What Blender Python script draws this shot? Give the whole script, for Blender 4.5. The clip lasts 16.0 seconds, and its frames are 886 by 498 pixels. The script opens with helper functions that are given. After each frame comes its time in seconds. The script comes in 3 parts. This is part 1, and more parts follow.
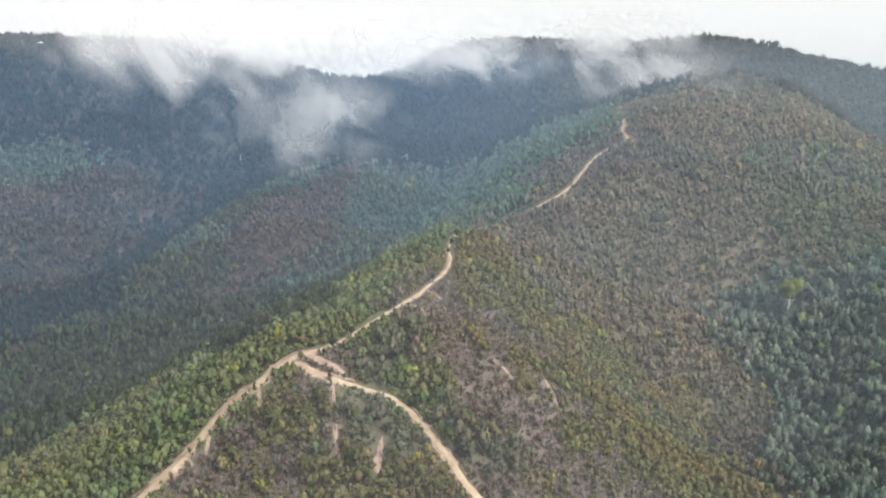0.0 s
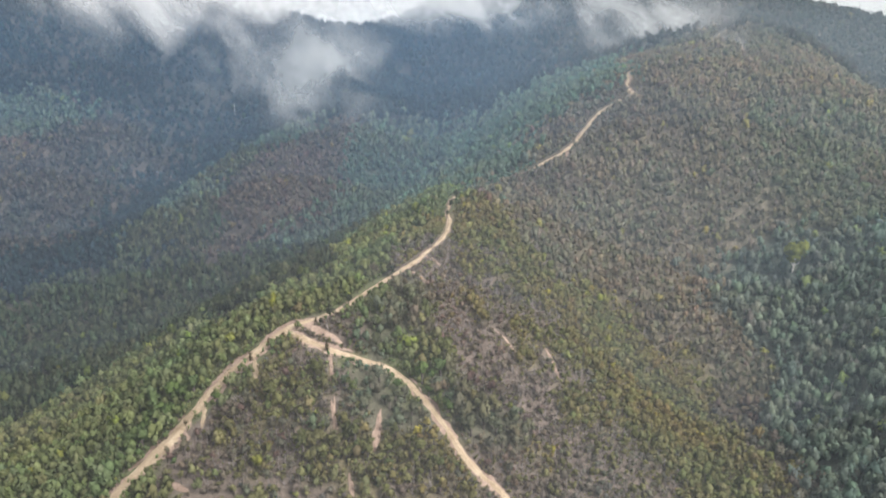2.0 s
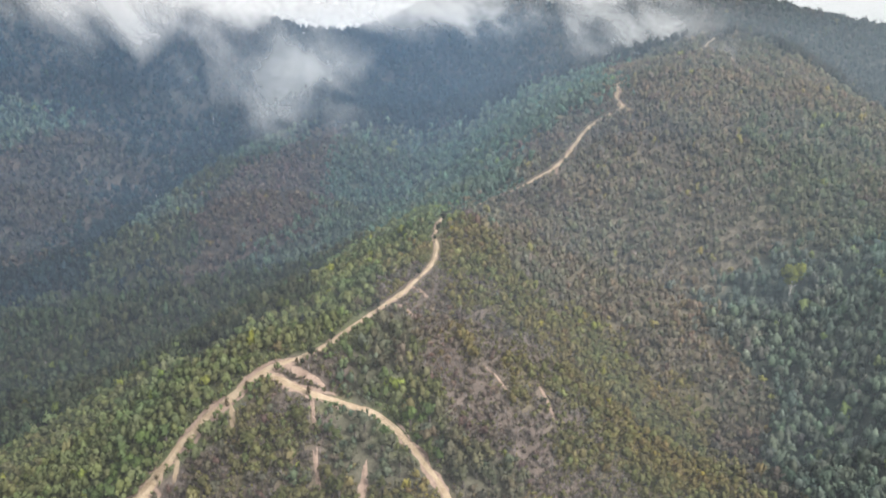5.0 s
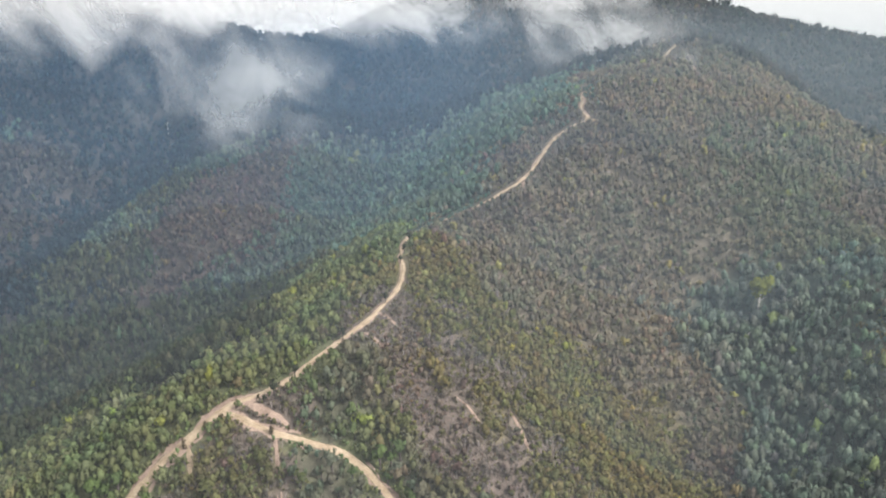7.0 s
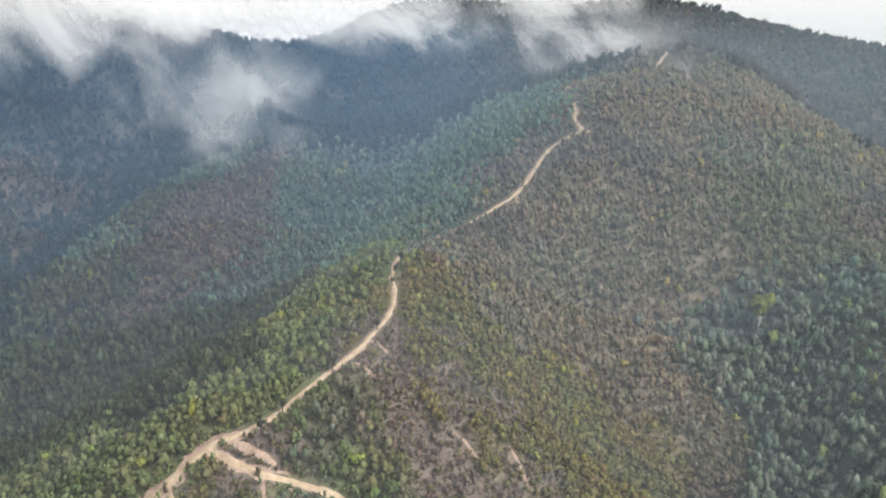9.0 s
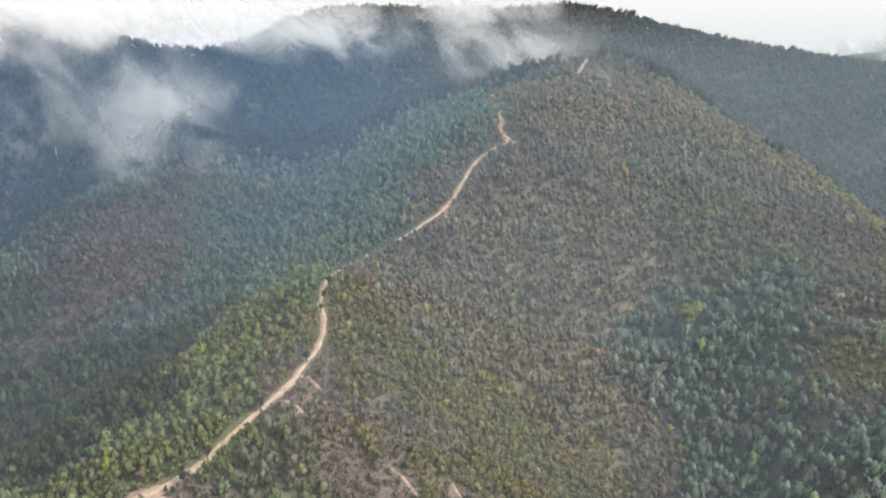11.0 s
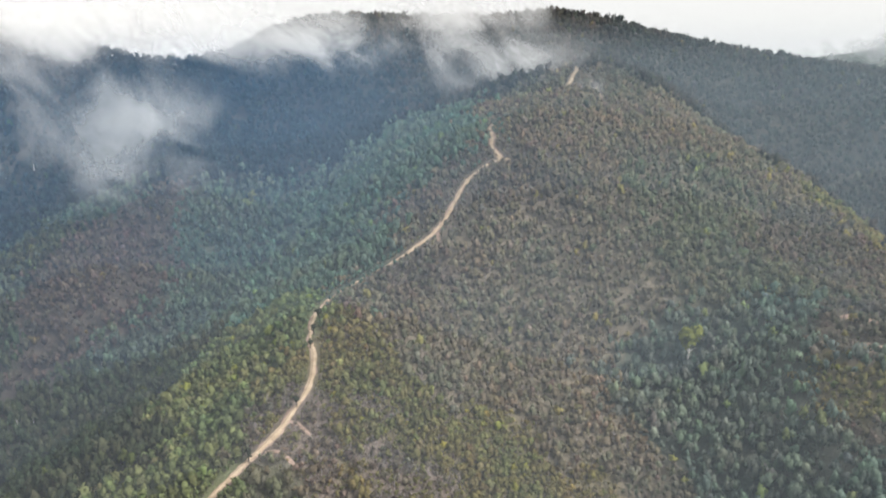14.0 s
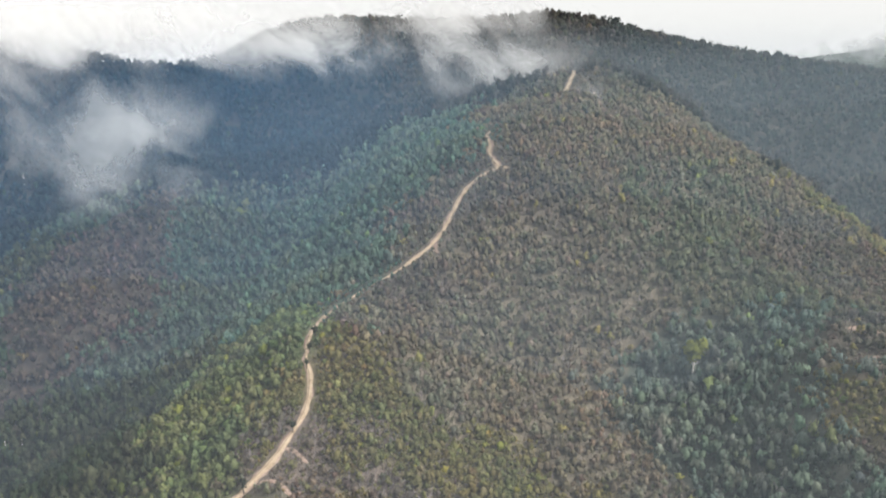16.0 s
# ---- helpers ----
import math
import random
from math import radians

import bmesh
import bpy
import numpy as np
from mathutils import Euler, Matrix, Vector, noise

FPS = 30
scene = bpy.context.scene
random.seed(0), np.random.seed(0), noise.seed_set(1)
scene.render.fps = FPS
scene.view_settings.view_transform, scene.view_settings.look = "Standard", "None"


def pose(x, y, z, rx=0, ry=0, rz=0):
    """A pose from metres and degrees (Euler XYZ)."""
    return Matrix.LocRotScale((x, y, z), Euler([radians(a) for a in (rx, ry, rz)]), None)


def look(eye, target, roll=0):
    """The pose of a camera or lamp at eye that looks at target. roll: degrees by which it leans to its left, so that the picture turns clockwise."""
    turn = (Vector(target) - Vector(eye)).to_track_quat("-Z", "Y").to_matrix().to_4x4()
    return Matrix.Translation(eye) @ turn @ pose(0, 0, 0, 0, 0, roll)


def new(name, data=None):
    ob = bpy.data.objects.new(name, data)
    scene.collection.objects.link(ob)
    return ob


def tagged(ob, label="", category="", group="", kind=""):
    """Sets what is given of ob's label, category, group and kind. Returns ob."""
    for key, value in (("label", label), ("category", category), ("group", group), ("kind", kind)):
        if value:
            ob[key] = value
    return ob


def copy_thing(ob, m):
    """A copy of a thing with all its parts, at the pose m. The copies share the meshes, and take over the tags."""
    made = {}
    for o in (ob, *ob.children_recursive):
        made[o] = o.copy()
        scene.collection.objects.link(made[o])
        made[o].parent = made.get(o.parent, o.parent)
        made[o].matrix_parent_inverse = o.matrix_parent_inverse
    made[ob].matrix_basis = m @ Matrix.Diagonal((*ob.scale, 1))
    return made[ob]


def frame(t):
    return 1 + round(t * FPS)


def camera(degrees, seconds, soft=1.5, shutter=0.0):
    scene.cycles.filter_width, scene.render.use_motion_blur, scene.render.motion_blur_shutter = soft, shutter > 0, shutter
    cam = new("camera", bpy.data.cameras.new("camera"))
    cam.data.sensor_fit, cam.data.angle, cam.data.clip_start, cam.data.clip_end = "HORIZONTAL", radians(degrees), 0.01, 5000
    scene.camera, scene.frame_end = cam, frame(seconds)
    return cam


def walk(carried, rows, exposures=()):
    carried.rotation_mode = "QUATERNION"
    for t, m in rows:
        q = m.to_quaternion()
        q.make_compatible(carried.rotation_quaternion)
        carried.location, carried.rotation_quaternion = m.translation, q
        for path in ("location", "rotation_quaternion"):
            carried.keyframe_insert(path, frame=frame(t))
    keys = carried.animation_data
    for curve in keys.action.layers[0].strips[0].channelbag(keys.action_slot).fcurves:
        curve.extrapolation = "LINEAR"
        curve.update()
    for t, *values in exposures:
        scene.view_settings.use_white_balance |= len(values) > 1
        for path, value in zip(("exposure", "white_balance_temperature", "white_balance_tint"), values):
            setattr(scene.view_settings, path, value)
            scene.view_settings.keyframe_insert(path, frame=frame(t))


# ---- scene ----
cam = camera(64.03, 16.0, soft=1.85)

# seconds, x, y, z in metres, then heading to the left, pitch and roll in degrees
FLIGHT = [
    (0, 0.00, 0.00, 200.00, -0.09, -12.35, 0.05),
    (0.5, -0.10, 2.13, 201.43, -0.18, -13.28, 0.07),
    (1, -0.26, 4.40, 202.88, -0.23, -14.43, 0.15),
    (1.5, -0.45, 6.89, 204.35, -0.26, -15.57, 0.17),
    (2, -0.60, 9.51, 205.81, -0.27, -16.66, 0.21),
    (2.5, -0.79, 12.17, 207.13, -0.30, -16.74, 0.23),
    (3, -0.99, 14.90, 208.40, -0.32, -16.76, 0.25),
    (3.5, -1.23, 17.77, 209.67, -0.58, -16.78, 0.25),
    (3.7, -1.35, 18.96, 210.20, -0.61, -16.75, 0.27),
    (4.3, -1.71, 22.63, 211.88, -0.88, -16.74, 0.27),
    (5, -2.12, 26.91, 213.83, -1.65, -16.72, 0.26),
    (5.6, -2.48, 30.58, 215.51, -2.60, -16.71, 0.26),
    (6, -2.72, 33.03, 216.63, -3.22, -16.71, 0.25),
    (6.5, -3.05, 36.04, 218.06, -4.09, -16.66, 0.23),
    (7, -3.28, 39.18, 219.43, -4.77, -16.63, 0.18),
    (7.5, -3.46, 42.40, 220.74, -5.16, -16.60, 0.15),
    (8, -3.64, 45.62, 222.03, -5.38, -16.56, 0.12),
    (8.5, -3.81, 48.82, 223.33, -5.57, -16.52, 0.11),
    (9, -3.90, 52.02, 224.68, -5.69, -16.50, 0.05),
    (9.5, -3.81, 55.19, 226.13, -6.22, -16.43, 0.06),
    (10, -3.83, 58.06, 227.67, -8.72, -16.44, -0.01),
    (10.2, -3.82, 59.10, 228.30, -9.53, -16.44, -0.02),
    (10.6, -3.74, 61.12, 229.64, -10.95, -16.47, -0.10),
    (11.1, -3.63, 63.65, 231.32, -11.95, -16.49, -0.20),
    (11.6, -3.52, 66.17, 233.00, -12.30, -16.52, -0.31),
    (12.5, -3.32, 70.72, 236.01, -12.60, -16.58, -0.49),
    (13, -3.24, 73.32, 237.41, -12.72, -16.59, -0.57),
    (13.5, -3.23, 75.87, 238.71, -12.83, -16.58, -0.58),
    (14, -3.20, 78.32, 239.93, -12.91, -16.54, -0.63),
    (14.5, -3.10, 80.70, 241.09, -12.96, -16.52, -0.70),
    (15, -2.94, 83.07, 242.11, -13.01, -16.54, -0.78),
    (15.5, -2.74, 85.51, 242.98, -13.15, -16.56, -0.88),
    (16, -2.54, 88.00, 243.73, -13.31, -16.55, -0.95),
]


def aim(x, y, z, yaw, pitch, roll):
    a, b = radians(yaw), radians(pitch)
    way = Vector((-math.sin(a) * math.cos(b), math.cos(a) * math.cos(b), math.sin(b)))
    return look((x, y, z), Vector((x, y, z)) + way, roll)


walk(cam, [(t, aim(*row)) for t, *row in FLIGHT], [(0.0, 1.22), (10.0, 1.2), (16.0, 1.14)])

# ---------------------------------------------------------------- daylight: a bright overcast sky with a veiled sun
SUN_HIGH, SUN_ROUND = radians(44), radians(128)
world = bpy.data.worlds.new("sky")
scene.world = world
world.use_nodes = True
wn, wl = world.node_tree.nodes, world.node_tree.links
sky = wn.new("ShaderNodeTexSky")
sky.sky_type, sky.sun_disc, sky.sun_elevation, sky.sun_rotation = "NISHITA", False, SUN_HIGH, SUN_ROUND
dim = wn.new("ShaderNodeMix")
dim.data_type, dim.blend_type = "RGBA", "MULTIPLY"
dim.inputs["Factor"].default_value = 1
dim.inputs["B"].default_value = (0.05, 0.05, 0.05, 1)
veil = wn.new("ShaderNodeMix")
veil.data_type = "RGBA"
veil.inputs["Factor"].default_value = 0.93
veil.inputs["B"].default_value = (0.438, 0.438, 0.434, 1)
wl.new(sky.outputs["Color"], dim.inputs["A"])
wl.new(dim.outputs["Result"], veil.inputs["A"])
wl.new(veil.outputs["Result"], wn["Background"].inputs["Color"])
wn["Background"].inputs["Strength"].default_value = 1.0

sun = new("sun", bpy.data.lights.new("sun", "SUN"))
sun.data.energy, sun.data.angle, sun.data.color = 2.55, radians(24), (1.0, 0.96, 0.91)
sun.matrix_world = look((0, 0, 600), Vector((0, 0, 600)) - Vector((
    math.sin(SUN_ROUND) * math.cos(SUN_HIGH), math.cos(SUN_ROUND) * math.cos(SUN_HIGH), math.sin(SUN_HIGH))))


scene.cycles.transparent_max_bounces = 32


# ---------------------------------------------------------------- materials
def material(name):
    m = bpy.data.materials.new(name)
    m.use_nodes = True
    n = m.node_tree.nodes
    return m, n, m.node_tree.links, n["Principled BSDF"]


def noise_node(n, l, coord, scale, detail=4.0, rough=0.6):
    t = n.new("ShaderNodeTexNoise")
    t.inputs["Scale"].default_value, t.inputs["Detail"].default_value = scale, detail
    t.inputs["Roughness"].default_value = rough
    l.new(coord, t.inputs["Vector"])
    return t.outputs["Fac"]


def ramp_node(n, l, fac, stops):
    r = n.new("ShaderNodeValToRGB")
    e = r.color_ramp.elements
    while len(e) < len(stops):
        e.new(0.5)
    for k, (at, c) in zip(e, stops):
        k.position, k.color = at, (*c, 1) if len(c) == 3 else c
    l.new(fac, r.inputs["Fac"])
    return r.outputs["Color"]


def math_node(n, l, op, a, b, clamp=False):
    m = n.new("ShaderNodeMath")
    m.operation, m.use_clamp = op, clamp
    for k, v in enumerate((a, b)):
        if isinstance(v, (int, float)):
            m.inputs[k].default_value = v
        else:
            l.new(v, m.inputs[k])
    return m.outputs[0]


def mix_node(n, l, blend, fac, a, b):
    m = n.new("ShaderNodeMix")
    m.data_type, m.blend_type = "RGBA", blend
    for k, v in (("Factor", fac), ("A", a), ("B", b)):
        if isinstance(v, tuple):
            m.inputs[k].default_value = (*v, 1)
        elif isinstance(v, (int, float)):
            m.inputs[k].default_value = v
        else:
            l.new(v, m.inputs[k])
    return m.outputs["Result"]


def bump_node(n, l, height, strength, distance, bsdf):
    b = n.new("ShaderNodeBump")
    b.inputs["Strength"].default_value, b.inputs["Distance"].default_value = strength, distance
    l.new(height, b.inputs["Height"])
    l.new(b.outputs["Normal"], bsdf.inputs["Normal"])


def earth_material(name, stops, fine, broad, relief):
    """Bare or littered soil: broad patches, fine grain and lumps."""
    m, n, l, b = material(name)
    where = n.new("ShaderNodeNewGeometry").outputs["Position"]
    big, small = noise_node(n, l, where, broad, 5), noise_node(n, l, where, fine, 6, 0.7)
    fac = math_node(n, l, "ADD", math_node(n, l, "MULTIPLY", big, 0.6), math_node(n, l, "MULTIPLY", small, 0.4))
    l.new(ramp_node(n, l, fac, stops), b.inputs["Base Color"])
    b.inputs["Roughness"].default_value = 0.95
    b.inputs["Specular IOR Level"].default_value = 0.15
    bump_node(n, l, small, 0.8, relief, b)
    return m


def floor_material(name):
    """Forest floor: soil, litter and low growth; the land's tint gives its mean colour, crown shade included."""
    m, n, l, b = material(name)
    tint = n.new("ShaderNodeAttribute")
    tint.attribute_name = "tint"
    where = n.new("ShaderNodeNewGeometry").outputs["Position"]
    big, small = noise_node(n, l, where, 0.12, 5), noise_node(n, l, where, 0.9, 6, 0.7)
    fac = math_node(n, l, "ADD", math_node(n, l, "MULTIPLY", big, 1.1), math_node(n, l, "MULTIPLY", small, 1.3))
    shade = n.new("ShaderNodeVectorMath")
    shade.operation = "SCALE"
    l.new(tint.outputs["Color"], shade.inputs[0])
    l.new(math_node(n, l, "SUBTRACT", fac, 0.2), shade.inputs["Scale"])
    l.new(shade.outputs[0], b.inputs["Base Color"])
    b.inputs["Roughness"].default_value = 0.95
    b.inputs["Specular IOR Level"].default_value = 0.1
    bump_node(n, l, small, 0.9, 0.6, b)
    return m


def foliage_material(name, spread=0.16):
    """Leaves: the tree's own tint, varied clump by clump and by grain."""
    m, n, l, b = material(name)
    tint = n.new("ShaderNodeAttribute")
    tint.attribute_name = "tint"
    geo = n.new("ShaderNodeNewGeometry")
    each = math_node(n, l, "ADD", math_node(n, l, "MULTIPLY", geo.outputs["Random Per Island"], 2 * spread), 1 - spread)
    grain = math_node(n, l, "ADD", math_node(n, l, "MULTIPLY", noise_node(n, l, geo.outputs["Position"], 1.4, 3), 0.5), 0.75)
    shade = n.new("ShaderNodeVectorMath")
    shade.operation = "SCALE"
    l.new(tint.outputs["Color"], shade.inputs[0])
    l.new(math_node(n, l, "MULTIPLY", each, grain), shade.inputs["Scale"])
    n.remove(b)
    front, through_leaf, both = n.new("ShaderNodeBsdfDiffuse"), n.new("ShaderNodeBsdfTranslucent"), n.new("ShaderNodeMixShader")
    both.inputs["Fac"].default_value = 0.4
    # each clump is lit as part of its rounded crown
    bulge, turn = n.new("ShaderNodeAttribute"), n.new("ShaderNodeVectorTransform")
    bulge.attribute_name = "bulge"
    turn.vector_type, turn.convert_from, turn.convert_to = "NORMAL", "OBJECT", "WORLD"
    l.new(bulge.outputs["Vector"], turn.inputs[0])
    for k, leaf in enumerate((front, through_leaf)):
        l.new(shade.outputs[0], leaf.inputs["Color"])
        if k == 0:
            l.new(turn.outputs[0], leaf.inputs["Normal"])
        l.new(leaf.outputs[0], both.inputs[k + 1])
    l.new(both.outputs[0], n["Material Output"].inputs["Surface"])
    return m


def bark_material(name, pale, dark):
    m, n, l, b = material(name)
    where = n.new("ShaderNodeNewGeometry").outputs["Position"]
    l.new(ramp_node(n, l, noise_node(n, l, where, 1.2, 5), [(0.35, dark), (0.6, pale)]), b.inputs["Base Color"])
    b.inputs["Roughness"].default_value = 0.85
    return m


def vapour(m, n, l, dense, colour):
    """Scattered daylight in front of what lies behind, by density."""
    front, back = n.new("ShaderNodeBsdfDiffuse"), n.new("ShaderNodeBsdfTranslucent")
    both, clear, out = n.new("ShaderNodeMixShader"), n.new("ShaderNodeBsdfTransparent"), n.new("ShaderNodeMixShader")
    up = n.new("ShaderNodeCombineXYZ")
    up.inputs[1].default_value, up.inputs[2].default_value = -0.45, 0.9
    for s in (front, back):
        if isinstance(colour, tuple):
            s.inputs["Color"].default_value = (*colour, 1)
        else:
            l.new(colour, s.inputs["Color"])
    # droplets scatter the light from above to all sides
    l.new(up.outputs[0], front.inputs["Normal"])
    both.inputs["Fac"].default_value = 0.5
    l.new(front.outputs[0], both.inputs[1])
    l.new(back.outputs[0], both.inputs[2])
    l.new(dense, out.inputs["Fac"])
    l.new(clear.outputs[0], out.inputs[1])
    l.new(both.outputs[0], out.inputs[2])
    l.new(out.outputs[0], n["Material Output"].inputs["Surface"])
    return m


def range_node(n, l, value, a, b, c=0.0, d=1.0):
    r = n.new("ShaderNodeMapRange")
    r.interpolation_type = "SMOOTHSTEP"
    for k, v in (("From Min", a), ("From Max", b), ("To Min", c), ("To Max", d)):
        r.inputs[k].default_value = v
    l.new(value, r.inputs["Value"])
    return r.outputs[0]


def mist_material(name, thick, grain, colour, hang=0.0, heart=0.3, seed=0.0, low=0.30, high=0.76, streak=0.0, drawn=1.0):
    """Cloud vapour, torn by noise; hang: how much denser it is above than below; heart: than at the rim; drawn: into streaks."""
    m, n, l, b = material(name)
    n.remove(b)
    own = n.new("ShaderNodeTexCoord").outputs["Object"]
    where = n.new("ShaderNodeNewGeometry").outputs["Position"]
    far = n.new("ShaderNodeVectorMath")
    far.operation = "LENGTH"
    l.new(own, far.inputs[0])
    rim = range_node(n, l, far.outputs["Value"], 1.0, 0.2)
    split = n.new("ShaderNodeSeparateXYZ")
    l.new(own, split.inputs[0])
    moved = n.new("ShaderNodeMapping")
    moved.vector_type = "TEXTURE"
    moved.inputs["Location"].default_value = (seed * 9, seed * 7, 0)
    moved.inputs["Rotation"].default_value = (0, radians(streak), 0)
    moved.inputs["Scale"].default_value = (drawn, 1, 1)
    l.new(where, moved.inputs["Vector"])
    t = n.new("ShaderNodeTexNoise")
    t.inputs["Scale"].default_value, t.inputs["Detail"].default_value, t.inputs["Roughness"].default_value = grain, 8, 0.6
    t.inputs["Distortion"].default_value = 0.5
    l.new(moved.outputs[0], t.inputs["Vector"])
    torn = math_node(n, l, "SUBTRACT", math_node(n, l, "MULTIPLY", t.outputs["Fac"], 2.3), 0.65)
    value = math_node(n, l, "ADD", torn, math_node(n, l, "MULTIPLY", split.outputs["Z"], hang))
    value = math_node(n, l, "ADD", value, math_node(n, l, "MULTIPLY", math_node(n, l, "SUBTRACT", 0.5, far.outputs["Value"]), heart))
    puff = range_node(n, l, value, low, high)
    return vapour(m, n, l, math_node(n, l, "MULTIPLY", math_node(n, l, "MULTIPLY", puff, rim), thick, True), colour)


def haze_material(name, thick, colour, low, high):
    """Aerial haze painted on a see-through sheet, thinning upwards."""
    m, n, l, b = material(name)
    n.remove(b)
    where = n.new("ShaderNodeNewGeometry").outputs["Position"]
    split = n.new("ShaderNodeSeparateXYZ")
    l.new(where, split.inputs[0])
    up = range_node(n, l, split.outputs["Z"], high, low)
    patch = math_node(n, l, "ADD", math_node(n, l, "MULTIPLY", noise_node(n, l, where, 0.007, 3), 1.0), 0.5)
    # thinned to the west, standing in for the cloud shade over that valley
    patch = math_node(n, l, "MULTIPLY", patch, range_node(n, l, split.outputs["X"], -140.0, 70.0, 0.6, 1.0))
    # and tinted bluer there: the valley's shade is put into the haze colour
    air = mix_node(n, l, "MIX", range_node(n, l, split.outputs["X"], -60.0, 260.0), colour, EAST_HAZE_TINT)
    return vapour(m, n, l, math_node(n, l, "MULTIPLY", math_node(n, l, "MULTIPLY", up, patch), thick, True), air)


EAST_HAZE_TINT = (0.46, 0.62, 0.74)
SOIL = floor_material("forest_floor")
FAR_WOODS = earth_material("far_woods", [(0.36, (0.03, 0.04, 0.033)), (0.5, (0.055, 0.066, 0.052)), (0.64, (0.09, 0.095, 0.07))], 0.25, 0.02, 3.0)
SAND = earth_material("track_sand", [(0.34, (0.25, 0.185, 0.12)), (0.5, (0.38, 0.295, 0.205)), (0.66, (0.49, 0.40, 0.295))], 1.6, 0.2, 0.15)
BARE = earth_material("bare_slope", [(0.36, (0.20, 0.14, 0.108)), (0.5, (0.30, 0.22, 0.175)), (0.64, (0.40, 0.30, 0.24))], 1.1, 0.15, 0.25)
LEAVES = foliage_material("gum_leaves")
PALE_BARK = bark_material("pale_bark", (0.56, 0.53, 0.48), (0.34, 0.31, 0.28))
GREY_BARK = bark_material("weathered_bark", (0.27, 0.235, 0.22), (0.15, 0.13, 0.125))
DARK_BARK = bark_material("charred_bark", (0.12, 0.10, 0.085), (0.03, 0.026, 0.023))

# ---------------------------------------------------------------- lie of the land
# Ridge, spur, gully and slope lines of the land, each a row of x, y, height.
MAIN_RIDGE = [(-170, 70, 46), (-118, 165, 66), (-78, 221, 85), (-58, 253, 100), (-41, 260, 104), (-20, 281, 111),
              (-4, 320, 119), (6, 360, 125), (74, 439, 138), (101, 476, 157), (128, 488, 168), (135, 535, 180),
              (200, 620, 198), (274, 715, 212), (275, 800, 226), (290, 911, 254)]
LOWER_SPUR = [(-16, 238, 91), (11, 207, 77), (40, 150, 50)]
SUNNY_SLOPE = [(15, 242, 89), (38, 262, 93), (63, 307, 86), (59, 297, 88), (106, 318, 60), (113, 345, 80),
               (96, 374, 98), (155, 358, 73), (184, 361, 79), (173, 293, 53), (155, 321, 57), (90, 250, 56)]
EAST_SPUR = [(216, 270, 84), (191, 296, 68), (263, 343, 108), (238, 351, 106), (201, 278, 79), (249, 378, 112), (263, 400, 113),
             (237, 409, 124), (181, 399, 117), (141, 418, 124), (267, 457, 147), (328, 545, 158), (321, 585, 178), (318, 655, 200), (345, 505, 146), (366, 475, 124), (384, 445, 102), (400, 415, 84)]
EAST_GULLY = [(445, 490, 62), (455, 610, 78), (400, 660, 130), (560, 640, 72), (430, 760, 150)]
EAST_RANGE = [(330, 940, 262), (415, 935, 252), (491, 915, 231), (600, 880, 208), (720, 815, 188), (900, 700, 160)]
WEST_SLOPE = [(-66, 269, 101), (-11, 335, 114), (-53, 295, 104), (-129, 296, 70), (-146, 252, 53), (-113, 267, 77),
              (-67, 452, 76), (13, 462, 114), (-6, 526, 95), (74, 560, 150), (38, 574, 131)]
WEST_GULLY = [(-160, 330, 46), (-125, 412, 54), (-92, 470, 68), (-52, 560, 86), (-8, 640, 108), (20, 684, 132)]
WEST_SPUR = [(-236, 470, 52), (-214, 557, 77), (-204, 570, 84), (-160, 540, 88), (-111, 515, 95), (-156, 627, 110), (-124, 600, 112),
             (-66, 640, 124), (-90, 720, 142)]
FAR_GULLY = [(-300, 500, 48), (-252, 590, 62), (-232, 660, 76), (-206, 742, 100), (-170, 800, 132)]
WEST_RANGE = [(-330, 660, 104), (-438, 727, 128), (-300, 780, 142), (-560, 940, 264), (-350, 950, 256), (-230, 930, 228), (-150, 912, 204), (-101, 912, 198),
              (-30, 905, 228), (50, 905, 254), (160, 930, 256), (-20, 760, 150), (110, 760, 178)]
BACK_SLOPE = [(-560, 1120, 225), (-300, 1120, 215), (-60, 1080, 190), (160, 1100, 215), (340, 1110, 222), (520, 1090, 195), (800, 1000, 150)]
OUTER_LAND = [(-1000, 600, 190), (-900, 0, 70), (-300, -300, 10), (400, -200, 20), (1000, 100, 70), (1150, 900, 90),
              (1230, 1330, 212), (1090, 1290, 170), (980, 1250, 120), (1500, 1700, 120), (600, 1500, 150), (-100, 1500, 160), (-900, 1500, 200), (-2500, 500, 160),
              (2600, 500, 120), (0, -2000, 20), (0, 3200, 120)]


def hashed(i, j, seed):
    n = (i.astype(np.int64) * 374761393 + j.astype(np.int64) * 668265263 + seed * 1442695041) & 0x7FFFFFFF
    n = ((n ^ (n >> 13)) * 1274126177) & 0x7FFFFFFF
    return ((n ^ (n >> 16)) & 0xFFFF) / 65535.0


def ripple(x, y, size, seed=0):
    """Smooth noise between -1 and 1, with lumps of that size in metres."""
    u, v = np.asarray(x, float) / size, np.asarray(y, float) / size
    i, j = np.floor(u), np.floor(v)
    a, b = u - i, v - j
    a, b = a * a * (3 - 2 * a), b * b * (3 - 2 * b)
    low = hashed(i, j, seed) * (1 - a) + hashed(i + 1, j, seed) * a
    high = hashed(i, j + 1, seed) * (1 - a) + hashed(i + 1, j + 1, seed) * a
    return 2 * (low * (1 - b) + high * b) - 1


